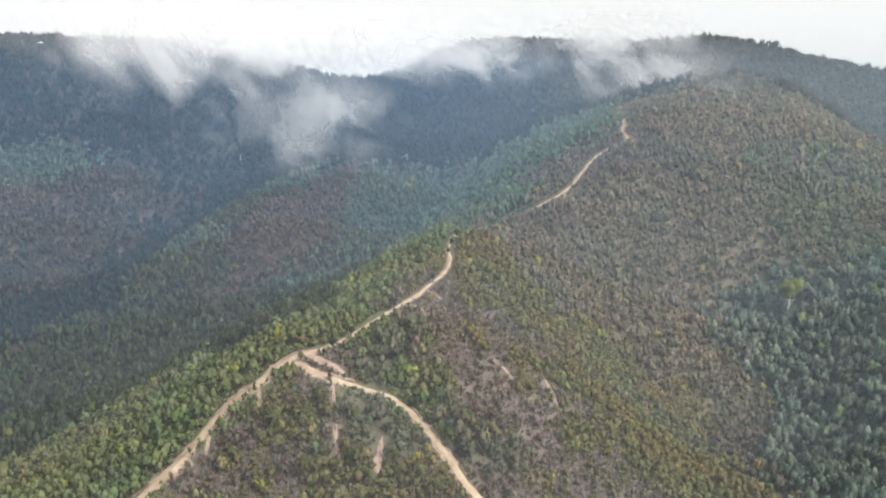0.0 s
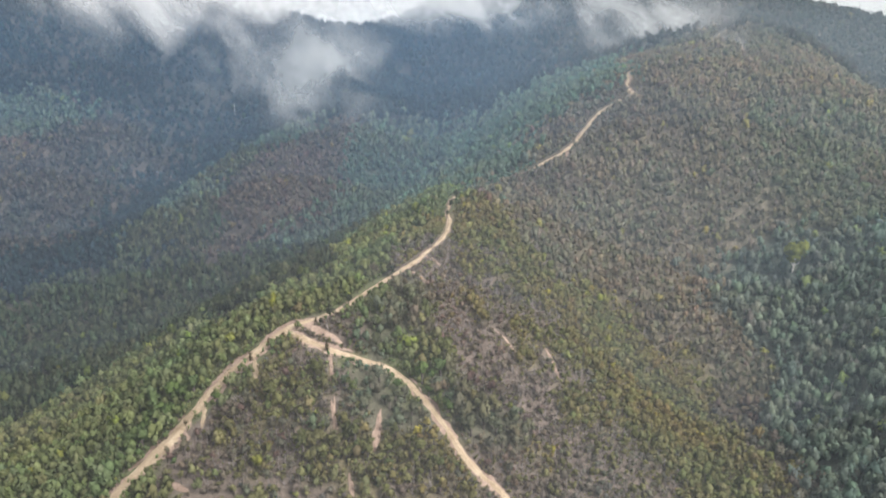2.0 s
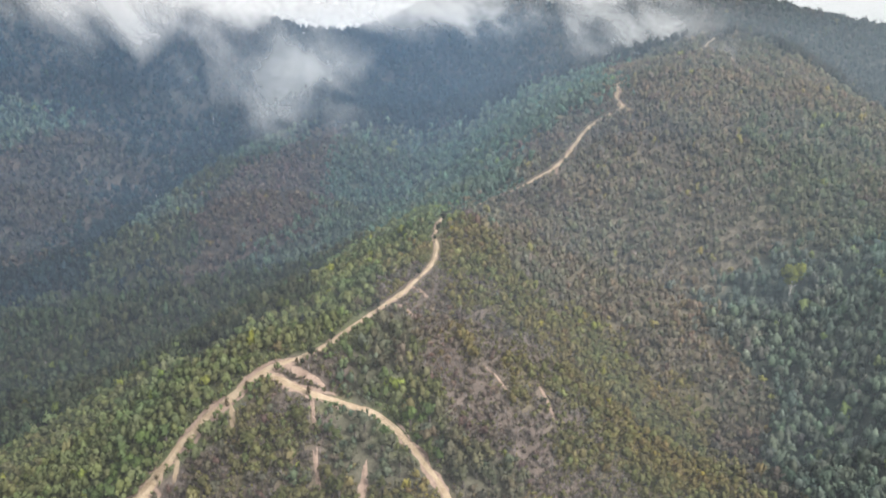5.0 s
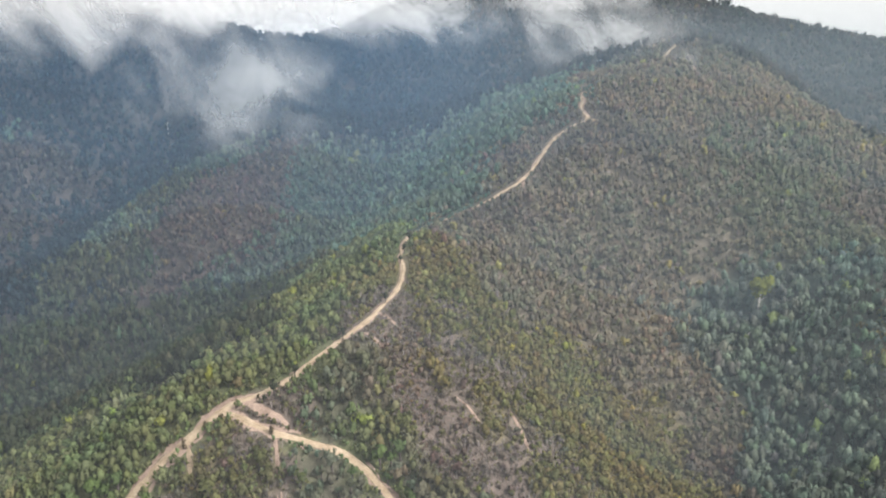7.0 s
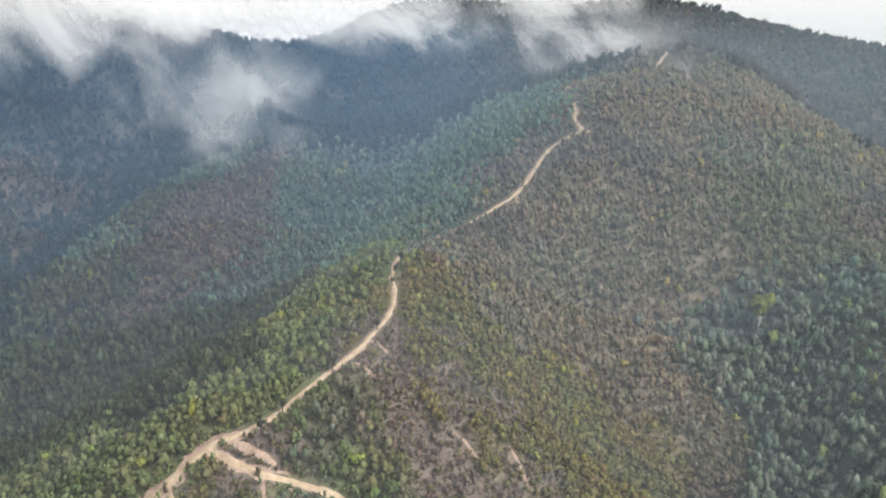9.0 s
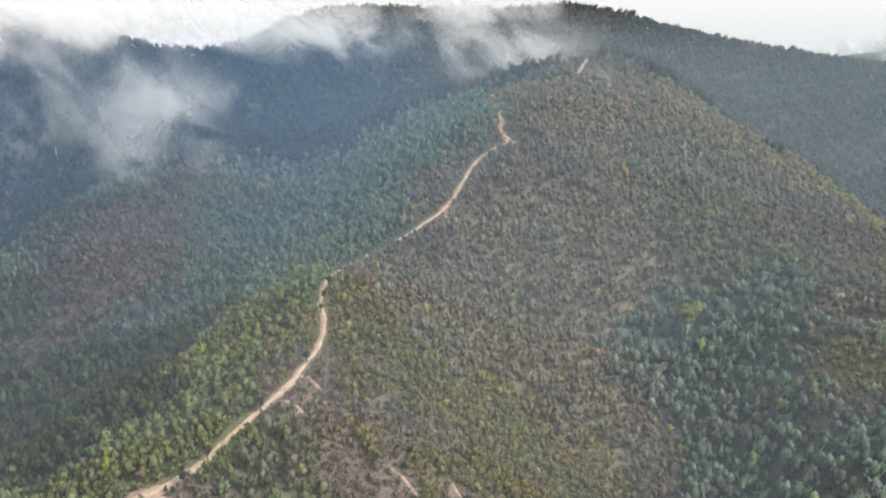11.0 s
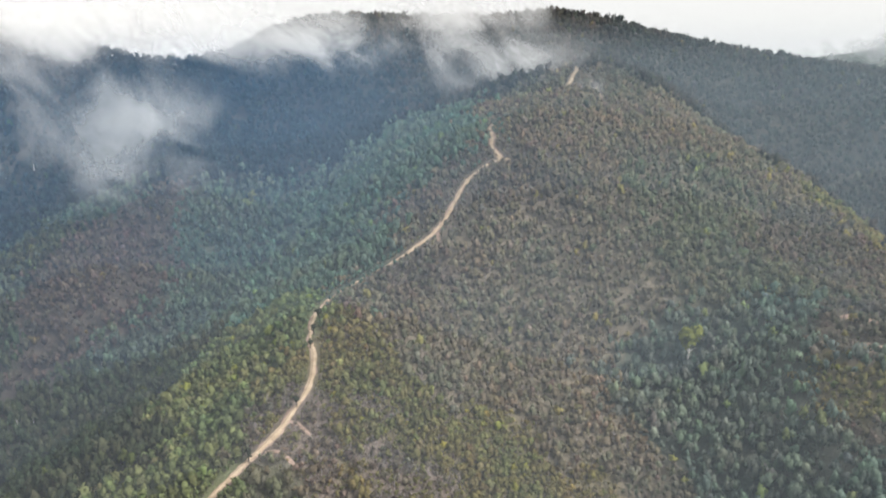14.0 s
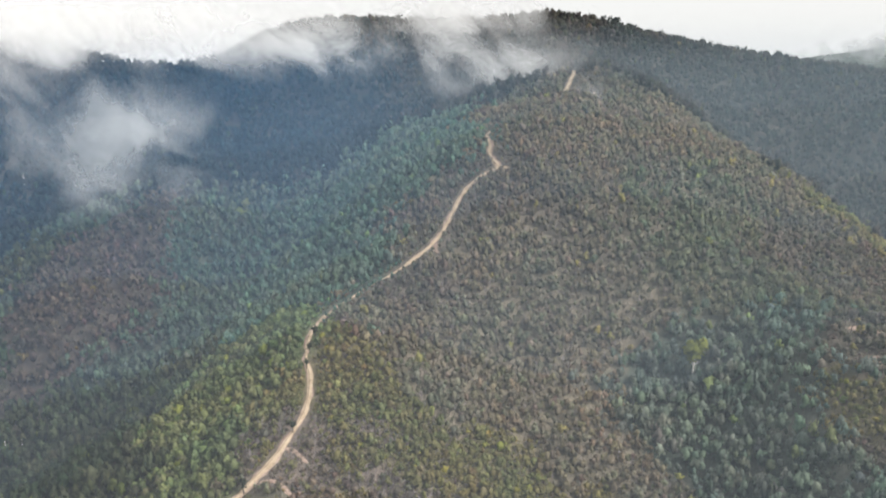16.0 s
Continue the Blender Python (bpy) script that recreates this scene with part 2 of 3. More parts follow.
class Land:
    """A thin sheet bent over the ridge and gully lines."""

    def __init__(self, lines, stiff):
        p = np.array([q for line in lines for q in line], float)
        self.knots = p[:, :2] / 100
        n = len(p)
        a = np.zeros((n + 3, n + 3))
        a[:n, :n] = self.bend(self.knots) + stiff * np.eye(n)
        a[:n, n], a[:n, n + 1 :] = 1, self.knots
        a[n:, :n] = a[:n, n:].T
        self.weights = np.linalg.solve(a, np.r_[p[:, 2], 0, 0, 0])

    def bend(self, q):
        d = ((q[:, None, :] - self.knots[None]) ** 2).sum(-1)
        return 0.5 * d * np.log(d + 1e-9)

    def height(self, x, y):
        x, y = np.broadcast_arrays(np.asarray(x, float), np.asarray(y, float))
        q = np.stack([x.ravel(), y.ravel()], -1) / 100
        w = self.weights
        out = np.concatenate([self.bend(c) @ w[:-3] for c in np.array_split(q, max(1, len(q) // 20000))])
        out = (out + w[-3] + q @ w[-2:]).reshape(x.shape)
        out = np.clip(out, -20, 330)
        return out + 1.6 * ripple(x, y, 38, 1) + 0.7 * ripple(x, y, 15, 2)


land = Land([MAIN_RIDGE, LOWER_SPUR, SUNNY_SLOPE, EAST_SPUR, EAST_GULLY, EAST_RANGE, WEST_SLOPE, WEST_GULLY, WEST_SPUR, FAR_GULLY,
             WEST_RANGE, BACK_SLOPE, OUTER_LAND], 0.02)


# ---------------------------------------------------------------- the ground
def mesh_of(name, verts, faces, mats, smooth=True, tint=None, slots=None, bulge=None):
    """A mesh from arrays: faces all triangles or all quads."""
    me = bpy.data.meshes.new(name)
    verts, faces = np.asarray(verts, np.float32), np.asarray(faces, np.int32)
    k = faces.shape[1]
    me.vertices.add(len(verts))
    me.vertices.foreach_set("co", verts.ravel())
    me.loops.add(faces.size)
    me.loops.foreach_set("vertex_index", faces.ravel())
    me.polygons.add(len(faces))
    me.polygons.foreach_set("loop_start", np.arange(0, faces.size, k, dtype=np.int32))
    me.polygons.foreach_set("use_smooth", np.full(len(faces), smooth))
    if slots is not None:
        me.polygons.foreach_set("material_index", np.asarray(slots, np.int32))
    if tint is not None:
        layer = me.color_attributes.new("tint", "FLOAT_COLOR", "POINT")
        layer.data.foreach_set("color", np.c_[tint, np.ones(len(tint))].astype(np.float32).ravel())
    if bulge is not None:
        layer = me.attributes.new("bulge", "FLOAT_VECTOR", "POINT")
        layer.data.foreach_set("vector", np.asarray(bulge, np.float32).ravel())
    me.update(calc_edges=True)
    for m in mats:
        me.materials.append(m)
    return me


rng = np.random.default_rng(5)
# kind of growth: mean tint, crown width, crown height over width, stem, spacing in metres
GROWTH = {
    "green": ((0.156, 0.184, 0.086), 3.6, 1.4, 2.0, 2.9),
    "blue": ((0.150, 0.190, 0.152), 4.3, 1.7, 3.0, 3.6),
    "burnt": ((0.172, 0.150, 0.116), 2.3, 1.15, 0.7, 2.45),
    "olive": ((0.194, 0.178, 0.082), 3.2, 1.3, 1.4, 2.8),
    "grey": ((0.192, 0.172, 0.122), 3.4, 1.45, 2.2, 2.9),
    # tint raised to carry the glow of haze over this slope
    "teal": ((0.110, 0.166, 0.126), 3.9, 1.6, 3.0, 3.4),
    # tint darkened to carry the shade of gullies and clouded slopes
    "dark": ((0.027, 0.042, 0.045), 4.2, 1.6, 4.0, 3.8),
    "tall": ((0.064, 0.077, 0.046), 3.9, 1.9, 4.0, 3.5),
    "brown": ((0.154, 0.139, 0.108), 3.4, 1.4, 2.4, 3.0),
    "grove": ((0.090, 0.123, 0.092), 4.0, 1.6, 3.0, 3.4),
    "scorched": ((0.190, 0.160, 0.134), 2.2, 1.1, 0.7, 2.75),
    "russet": ((0.102, 0.086, 0.070), 3.7, 1.45, 3.0, 3.5),
    "sage": ((0.156, 0.162, 0.108), 3.6, 1.5, 2.4, 3.0),
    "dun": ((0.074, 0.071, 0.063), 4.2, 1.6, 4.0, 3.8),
}
# stands: x, y, half-widths, kind
STANDS = [(-150, 268, 56, 46, "green"), (-113, 240, 40, 44, "green"), (-84, 240, 24, 40, "green"), (-58, 282, 22, 20, "green"), (-30, 300, 14, 24, "green"),
          (-20, 368, 24, 40, "green"), (-40, 345, 18, 18, "green"), (-4, 395, 14, 30, "green"),
          (-58, 214, 26, 24, "burnt"), (-48, 232, 22, 14, "burnt"), (-40, 200, 20, 18, "burnt"), (-20, 206, 12, 16, "olive"), (-16, 219, 14, 14, "sage"), (-31, 228, 9, 8, "green"),
          (-12, 252, 14, 14, "sage"), (2, 236, 11, 14, "green"), (13, 220, 9, 14, "sage"), (-28, 258, 10, 10, "green"),
          (0, 281, 14, 14, "burnt"), (20, 264, 15, 16, "burnt"), (12, 302, 16, 14, "burnt"), (40, 288, 16, 18, "burnt"), (24, 208, 16, 18, "burnt"), (56, 236, 18, 18, "burnt"),
          (18, 258, 8, 11, "scorched"), (29, 244, 9, 12, "scorched"), (38, 228, 8, 12, "scorched"), (48, 262, 16, 16, "burnt"), (44, 246, 10, 10, "olive"),
          (60, 300, 26, 26, "olive"), (66, 270, 16, 22, "olive"), (88, 270, 16, 24, "olive"), (106, 256, 18, 24, "olive"), (124, 272, 14, 26, "brown"), (130, 312, 14, 24, "grey"), (24, 336, 18, 26, "olive"), (84, 322, 20, 20, "olive"), (112, 290, 14, 26, "olive"),
          (48, 345, 22, 24, "grey"), (95, 375, 50, 48, "grey"), (120, 330, 16, 26, "grey"), (140, 425, 60, 44, "grey"), (80, 415, 22, 20, "brown"), (130, 470, 50, 36, "brown"), (180, 470, 50, 40, "grey"),
          (197, 314, 38, 44, "blue"), (170, 258, 32, 30, "blue"), (160, 318, 14, 18, "blue"), (212, 346, 26, 22, "blue"), (190, 355, 30, 30, "blue"), (206, 262, 20, 18, "blue"),
          (244, 384, 26, 24, "sage"), (214, 428, 30, 26, "sage"), (192, 460, 24, 20, "sage"), (172, 406, 20, 20, "grey"),
          (226, 300, 16, 18, "olive"), (214, 278, 12, 14, "brown"), (256, 330, 18, 18, "brown"), (300, 410, 36, 40, "brown"), (346, 458, 26, 32, "olive"), (300, 470, 34, 30, "grey"), (262, 465, 26, 34, "sage"), (290, 540, 50, 50, "grey"), (200, 560, 50, 50, "grey"), (230, 620, 50, 50, "brown"),
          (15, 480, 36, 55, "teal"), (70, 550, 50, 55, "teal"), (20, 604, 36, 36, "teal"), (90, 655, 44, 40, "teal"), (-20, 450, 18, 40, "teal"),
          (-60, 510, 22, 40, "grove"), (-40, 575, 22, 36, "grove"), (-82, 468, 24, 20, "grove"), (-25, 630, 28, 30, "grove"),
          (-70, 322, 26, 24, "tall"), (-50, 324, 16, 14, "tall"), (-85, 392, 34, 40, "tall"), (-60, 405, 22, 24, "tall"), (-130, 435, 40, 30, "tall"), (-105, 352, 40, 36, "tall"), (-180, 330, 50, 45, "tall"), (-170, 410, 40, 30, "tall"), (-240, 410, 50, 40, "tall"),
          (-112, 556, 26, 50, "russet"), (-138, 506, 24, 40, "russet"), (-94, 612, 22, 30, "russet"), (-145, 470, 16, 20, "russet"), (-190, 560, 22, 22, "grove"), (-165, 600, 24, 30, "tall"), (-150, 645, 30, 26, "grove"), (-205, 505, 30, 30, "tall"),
          # dark stands along the far gully paint in its shade
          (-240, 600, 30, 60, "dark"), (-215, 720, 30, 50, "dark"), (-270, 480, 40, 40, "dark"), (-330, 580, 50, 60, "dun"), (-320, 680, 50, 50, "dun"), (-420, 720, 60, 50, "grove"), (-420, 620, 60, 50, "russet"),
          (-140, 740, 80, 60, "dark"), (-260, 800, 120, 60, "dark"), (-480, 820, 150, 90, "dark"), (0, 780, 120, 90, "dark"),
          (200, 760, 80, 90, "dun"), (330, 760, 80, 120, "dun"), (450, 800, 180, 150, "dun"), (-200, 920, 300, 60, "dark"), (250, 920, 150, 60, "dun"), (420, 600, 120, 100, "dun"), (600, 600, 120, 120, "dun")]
KINDS = list(GROWTH)


def growth_at(x, y, loose=1.15):
    """Which kind of growth stands at each place, with ragged borders between the stands."""
    wx, wy = x + 16 * ripple(x, y, 40, 21) + 7 * ripple(x, y, 13, 22), y + 16 * ripple(x, y, 40, 23) + 7 * ripple(x, y, 13, 24)
    d = np.stack([((wx - a) / c) ** 2 + ((wy - b) / e) ** 2 for a, b, c, e, _ in STANDS], -1)
    d = d * (1 - loose / 2 + loose * rng.random(d.shape))
    kind = np.array([KINDS.index(s[4]) for s in STANDS])[d.argmin(-1)]
    # regrowth comes back in patches on the burnt ground
    back = (kind == KINDS.index('burnt')) & (ripple(x, y, 11, 61) + 0.6 * ripple(x, y, 4, 62) > 0.38)
    return np.where(back, KINDS.index('olive'), kind)


def steps(*runs):
    """Grid lines: runs of (start, end, step)."""
    return np.unique(np.concatenate([np.arange(a, b, s) for a, b, s in runs]))


gx = steps((-4200, -900, 220), (-900, -420, 24), (-420, 520, 5), (520, 1000, 24), (1000, 4300, 220))
gy = steps((-3000, 60, 180), (60, 160, 20), (160, 700, 5), (700, 1150, 15), (1150, 4300, 180))
GX, GY = np.meshgrid(gx, gy)
GZ = land.height(GX, GY)
idx = np.arange(GX.size).reshape(GX.shape)
quads = np.stack([idx[:-1, :-1], idx[:-1, 1:], idx[1:, 1:], idx[1:, :-1]], -1).reshape(-1, 4)
kind = growth_at(GX.ravel(), GY.ravel(), 0.6)
kind = np.where(GY.ravel() < 150, KINDS.index("grove"), kind)
# low growth covers the soil under the trees, least where fire has passed
COVER = {"scorched": 0.28, "burnt": 0.42, "olive": 0.7, "grey": 0.88, "brown": 0.86}
# crown tint scaled down: the shade under and between trees is painted in
FLOOR_SHADE = {"blue": 0.42, "teal": 0.6, "green": 0.75, "grey": 0.75, "olive": 0.75, "brown": 0.7}
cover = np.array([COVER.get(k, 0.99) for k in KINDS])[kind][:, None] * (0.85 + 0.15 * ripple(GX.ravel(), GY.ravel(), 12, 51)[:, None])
floor_tint = np.array((0.164, 0.130, 0.112)) * (1 - cover) + np.array([FLOOR_SHADE.get(k, 0.6) for k in KINDS])[kind][:, None] * np.array([GROWTH[k][0] for k in KINDS])[kind] * cover
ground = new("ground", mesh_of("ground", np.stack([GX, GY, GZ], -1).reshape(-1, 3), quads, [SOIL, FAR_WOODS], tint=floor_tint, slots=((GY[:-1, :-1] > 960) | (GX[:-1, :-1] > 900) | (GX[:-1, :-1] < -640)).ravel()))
tagged(ground, "brown leaf-littered soil of steep forested hills", "ground", kind="structure")

# the vehicle track along the crest, and the branch that drops down the other side of the spur
CREST_TRACK = [(-138, 95), (-108, 160), (-99, 186), (-95, 200), (-88, 213), (-85, 225), (-78, 237), (-68, 246), (-58, 255), (-48, 259), (-38, 266),
               (-28, 277), (-16, 288), (-6, 301), (1, 317), (4, 340), (3, 353), (7, 372), (16, 395), (34, 419), (56, 429),
               (74, 441), (90, 460), (104, 480), (118, 490), (129, 492)]
UPPER_TRACK = [(129, 492), (128, 508), (132, 522), (137, 545), (150, 566)]
SUMMIT_TRACK = [(218, 606), (236, 640), (262, 690), (280, 735)]
BRANCH_TRACK = [(-58, 254), (-50, 249), (-40, 244), (-27, 241), (-16, 237), (-5, 226), (3, 214), (11, 203), (20, 196), (36, 176), (60, 150)]


def rounded_line(points, step):
    """Even steps along a smooth line through the points."""
    p = np.array(points, float)
    p = np.vstack([2 * p[0] - p[1], p, 2 * p[-1] - p[-2]])
    out = []
    for a, b, c, d in zip(p, p[1:], p[2:], p[3:]):
        u = np.linspace(0, 1, max(2, int(np.hypot(*(c - b)) / step)), endpoint=False)[:, None]
        out.append(0.5 * (2 * b + (c - a) * u + (2 * a - 5 * b + 4 * c - d) * u**2 + (3 * b - a - 3 * c + d) * u**3))
    return np.vstack(out + [p[-2:-1]])


def ribbon(name, points, width, mat, seed, lift=0.35, ragged=0.3, taper=False):
    """A strip laid over the ground, with ragged edges and a crowned middle."""
    line = rounded_line(points, 1.2)
    along = np.gradient(line, axis=0)
    side = np.stack([along[:, 1], -along[:, 0]], -1) / np.hypot(*along.T)[:, None]
    s = np.arange(len(line)) * 1.2
    cols = np.linspace(-1, 1, 9)
    verts = []
    for c in cols:
        wide = (np.interp(line[:, 1], *zip(*width)) if isinstance(width, list) else width) / 2 * (1 + ragged * ripple(s, s * 0 + 7 * np.sign(c), 5, seed) + 0.5 * ragged * ripple(s, s * 0 + 3 * np.sign(c), 1.7, seed + 1))
        if taper:
            wide = wide * np.sqrt(np.clip(np.sin(np.linspace(0.12, math.pi - 0.05, len(line))), 0.02, 1))
        q = line + side * (c * wide)[:, None]
        rut = -0.12 * np.exp(-((abs(c) - 0.5) / 0.16) ** 2)
        verts.append(np.c_[q, land.height(q[:, 0], q[:, 1]) + lift * (1 - c * c * 0.9) + rut])
    v = np.stack(verts, 1)
    i = np.arange(v.shape[0] * 9).reshape(-1, 9)
    f = np.stack([i[:-1, :-1], i[:-1, 1:], i[1:, 1:], i[1:, :-1]], -1).reshape(-1, 4)
    return new(name, mesh_of(name, v.reshape(-1, 3), f, [mat]))


for points, wide, k in ((CREST_TRACK, [(170, 9.0), (215, 8.4), (240, 7.0), (262, 4.4), (275, 2.4), (420, 2.2), (440, 3.0)], 21), (UPPER_TRACK, 3.8, 22), (BRANCH_TRACK, 4.2, 24)):
    tagged(ribbon("track_verge", points, wide, BARE, k, 0.14, 0.75), "scraped bare earth along the edges of the track", "verge", kind="structure")
tagged(ribbon("track", CREST_TRACK, [(170, 6.0), (205, 5.4), (225, 4.0), (250, 3.4), (262, 2.7), (275, 1.9), (420, 1.8), (440, 2.2)], SAND, 11, 0.35, 0.45), "pale sandy vehicle track winding along the ridge crest", "track", kind="structure")
tagged(ribbon("track", UPPER_TRACK, 2.4, SAND, 12), "pale sandy track climbing the upper ridge", "track", kind="structure")
tagged(ribbon("track", SUMMIT_TRACK, 3.4, SAND, 13), "faint pale track near the misty summit", "track", kind="structure")
tagged(ribbon("track", BRANCH_TRACK, 2.3, SAND, 14, 0.35, 0.45), "narrow sandy track branching down the spur", "track", kind="structure")
TRACKS = [(rounded_line(p, 2.0), w) for p, w in ((CREST_TRACK, 2.8), (UPPER_TRACK, 2.6), (SUMMIT_TRACK, 3.5), (BRANCH_TRACK, 2.5))]

# washed-out cuts and bare banks: the line, and how wide
CUTS = [([(-68, 244), (-65.5, 238), (-64, 232)], 1.7), ([(-82, 228), (-80, 222), (-78.5, 216)], 1.8), ([(-40, 243), (-38.5, 236), (-38, 229)], 1.7),
        ([(-37, 223), (-35, 216), (-34, 211)], 1.4), ([(-21, 219), (-20, 214), (-20, 208)], 1.3), ([(-50, 255), (-43, 251), (-36, 247)], 3.6),
        ([(40, 262), (42.5, 256), (44, 249)], 1.3), ([(20, 262), (24, 258.5), (28, 253)], 1.2), ([(-15, 286), (-10, 285), (-6, 280)], 1.8),
        ([(78, 442), (76, 437), (77, 432)], 2.0), ([(254, 345), (261, 342), (269, 338)], 7.5), ([(126, 493), (130, 490), (134, 488)], 3.6),
        ([(99, 475), (103, 478), (104, 483)], 3.4), ([(-8, 298), (-4, 296), (0, 291)], 1.6), ([(-99, 195), (-91, 205), (-85, 215)], 1.8), ([(267, 704), (274, 716), (282, 730)], 4.5), ([(262, 690), (242, 612), (224, 548)], 1.8),
        ([(-20, 221), (-21, 211), (-21, 204)], 1.5), ([(-28, 197), (-27, 193), (-26, 188)], 1.5), ([(-36, 224), (-35, 216), (-33, 209)], 1.0), ([(-81, 193), (-78, 191), (-74, 189)], 1.4), ([(247, 327), (252, 322), (258, 318)], 4.0)]
for k, (line, wide) in enumerate(CUTS):
    tagged(ribbon("bare_bank", line, wide, SAND if k in (0, 1, 11, 12, 14, 15) else BARE, 40 + k, 0.22, 0.8, True),
           "washed-out strip of bare pale earth on the slope", "bare earth", kind="structure")


# ---------------------------------------------------------------- the forest


def lump_points():
    bm = bmesh.new()
    bmesh.ops.create_icosphere(bm, subdivisions=1, radius=1)
    bm.verts.ensure_lookup_table()
    v, f = np.array([x.co for x in bm.verts]), np.array([[x.index for x in y.verts] for y in bm.faces])
    bm.free()
    return v, f


LUMP = lump_points()


def crown_shape(r, leaves, lobes, tall, leaf):
    """A crown about 1 wide and tall high, resting on z = 0: hanging leaf clumps that fill several lobes."""
    at = np.c_[r.normal(0, 0.2, (lobes, 2)), r.uniform(0.22, 0.76, lobes) * tall]
    at[0] = (0, 0, 0.62 * tall)
    size = r.uniform(0.2, 0.32, lobes)
    own = r.integers(0, lobes, leaves)
    way = r.normal(0, 1, (leaves, 3))
    way[:, 2] = way[:, 2] * 0.9 + 0.3
    way /= np.linalg.norm(way, axis=1)[:, None]
    mid = at[own] + way * (size[own] * r.uniform(0.66, 1.1, leaves))[:, None] * (1, 1, max(0.8, tall * 0.8))
    out = way + r.normal(0, 0.4, (leaves, 3))
    out /= np.linalg.norm(out, axis=1)[:, None]
    a = np.cross(out, np.cross((0, 0, 1.0), out) + r.normal(0, 0.5, (leaves, 3)))
    a /= np.linalg.norm(a, axis=1)[:, None]
    b = np.cross(out, a)
    s = leaf * r.uniform(0.6, 1.35, (leaves, 1))
    tri = np.stack([mid + 1.15 * a * s, mid - 0.6 * a * s + 0.72 * b * s, mid - 0.6 * a * s - 0.72 * b * s], 1).reshape(-1, 3)
    # rounded lighting: half by the lobe, half by the whole crown
    whole = mid - (0, 0, 0.38 * tall)
    whole /= np.linalg.norm(whole, axis=1)[:, None]
    lit = 0.5 * way + 0.6 * whole + 0.25 * out
    lit /= np.linalg.norm(lit, axis=1)[:, None]
    faces, lit = np.arange(3 * leaves).reshape(-1, 3), np.repeat(lit, 3, 0)
    # the dense inside: one ragged lump
    way = np.array(LUMP[0])
    inner = way * r.uniform(0.17, 0.34, (len(way), 1)) * (1, 1, 1.25) + (0, 0, 0.5 * tall)
    return np.vstack([tri, inner]), np.vstack([faces, np.array(LUMP[1]) + len(tri)]), np.vstack([lit, way])


def trunk_shape(r, top, wide, sides=4, lean=0.06):
    """A tapered, slightly bent stem one unit of height to top."""
    rings = []
    bend = r.normal(0, lean, 2)
    for k, h in enumerate((0, 0.5, 1.0)):
        ang = np.arange(sides) * 2 * math.pi / sides
        rad = wide * (1 - 0.6 * h)
        rings.append(np.c_[np.cos(ang) * rad + bend[0] * h * h, np.sin(ang) * rad + bend[1] * h * h, np.full(sides, h * top)])
    v = np.vstack(rings)
    f = []
    for k in range(2):
        for j in range(sides):
            a, b = k * sides + j, k * sides + (j + 1) % sides
            f += [(a, b, b + sides), (a, b + sides, a + sides)]
    return v, np.array(f)


def clear_of_tracks(x, y):
    """How far each place lies from the edge of a track or cut, and whether on the uphill left hand of it."""
    gap, left = np.full(x.shape, 1e9), np.zeros(x.shape, bool)
    for line, w in TRACKS:
        way = np.gradient(line, axis=0)
        for k in range(0, len(line), 40):
            p, q = line[k : k + 40], way[k : k + 40]
            dx, dy = x[:, None] - p[:, 0], y[:, None] - p[:, 1]
            d = np.hypot(dx, dy)
            j = d.argmin(1)
            i = np.arange(len(x))
            near = d[i, j] - w / 2
            side = q[j, 0] * dy[i, j] - q[j, 1] * dx[i, j] > 0
            left = np.where(near < gap, side, left)
            gap = np.minimum(gap, near)
    for line, w in CUTS:
        p = rounded_line(line, 1.5)
        cut = 3 * (np.sqrt((x[:, None] - p[:, 0]) ** 2 + (y[:, None] - p[:, 1]) ** 2).min(1) - w * 0.3)
        left &= cut > gap
        gap = np.minimum(gap, cut)
    return gap, left


def scatter(y0, y1, spacing):
    """Places for trees in a band of the hills, a little uneven."""
    xs, ys = np.meshgrid(np.arange(-720, 1000, spacing), np.arange(y0, y1, spacing))
    x = xs.ravel() + rng.uniform(-0.48, 0.48, xs.size) * spacing
    y = ys.ravel() + rng.uniform(-0.48, 0.48, xs.size) * spacing
    keep = (x > -0.66 * y - 25) & (x < 1.06 * (y - 40) + 40) & (rng.random(x.size) > 0.05)
    return x[keep], y[keep]


def tints(kind, count, x, y):
    base = np.array([GROWTH[k][0] for k in KINDS])[kind]
    drift = ripple(x, y, 26, 31)[:, None] * np.array([0.14, 0.0, -0.05])
    light = np.exp(rng.normal(0, 0.14, (count, 1)))
    hue = rng.normal(0, 0.05, (count, 3))
    out = base * light * (1 + drift + hue)
    # on burnt ground every third bush has green leaves again
    again = np.isin(kind, [KINDS.index("burnt"), KINDS.index("scorched")]) & (rng.random(count) < 0.36)
    out[again] = np.array((0.172, 0.166, 0.080)) * light[again]
    gold = rng.random(count) < 0.016
    out[gold] = out[gold] * (1.55, 1.5, 0.85)
    return np.clip(out, 0.012, 0.5)


def plant(name, label, x, y, kind, leaves, lobes, variants, stems=True, leaf=0.16, swell=1.0):
    """One stand of forest, all its crowns and stems."""
    verts, faces, tint, slots, lit, base = [], [], [], [], [], 0
    z = land.height(x, y)
    colour = tints(kind, len(x), x, y)
    wide = np.array([GROWTH[k][1] for k in KINDS])[kind] * swell * np.exp(rng.normal(0, 0.26, len(x)).clip(-0.5, 0.42))
    ratio = np.array([GROWTH[k][2] for k in KINDS])[kind]
    stem = np.array([GROWTH[k][3] for k in KINDS])[kind] * np.exp(rng.normal(0, 0.2, len(x)))
    turn = rng.uniform(0, 2 * math.pi, len(x))
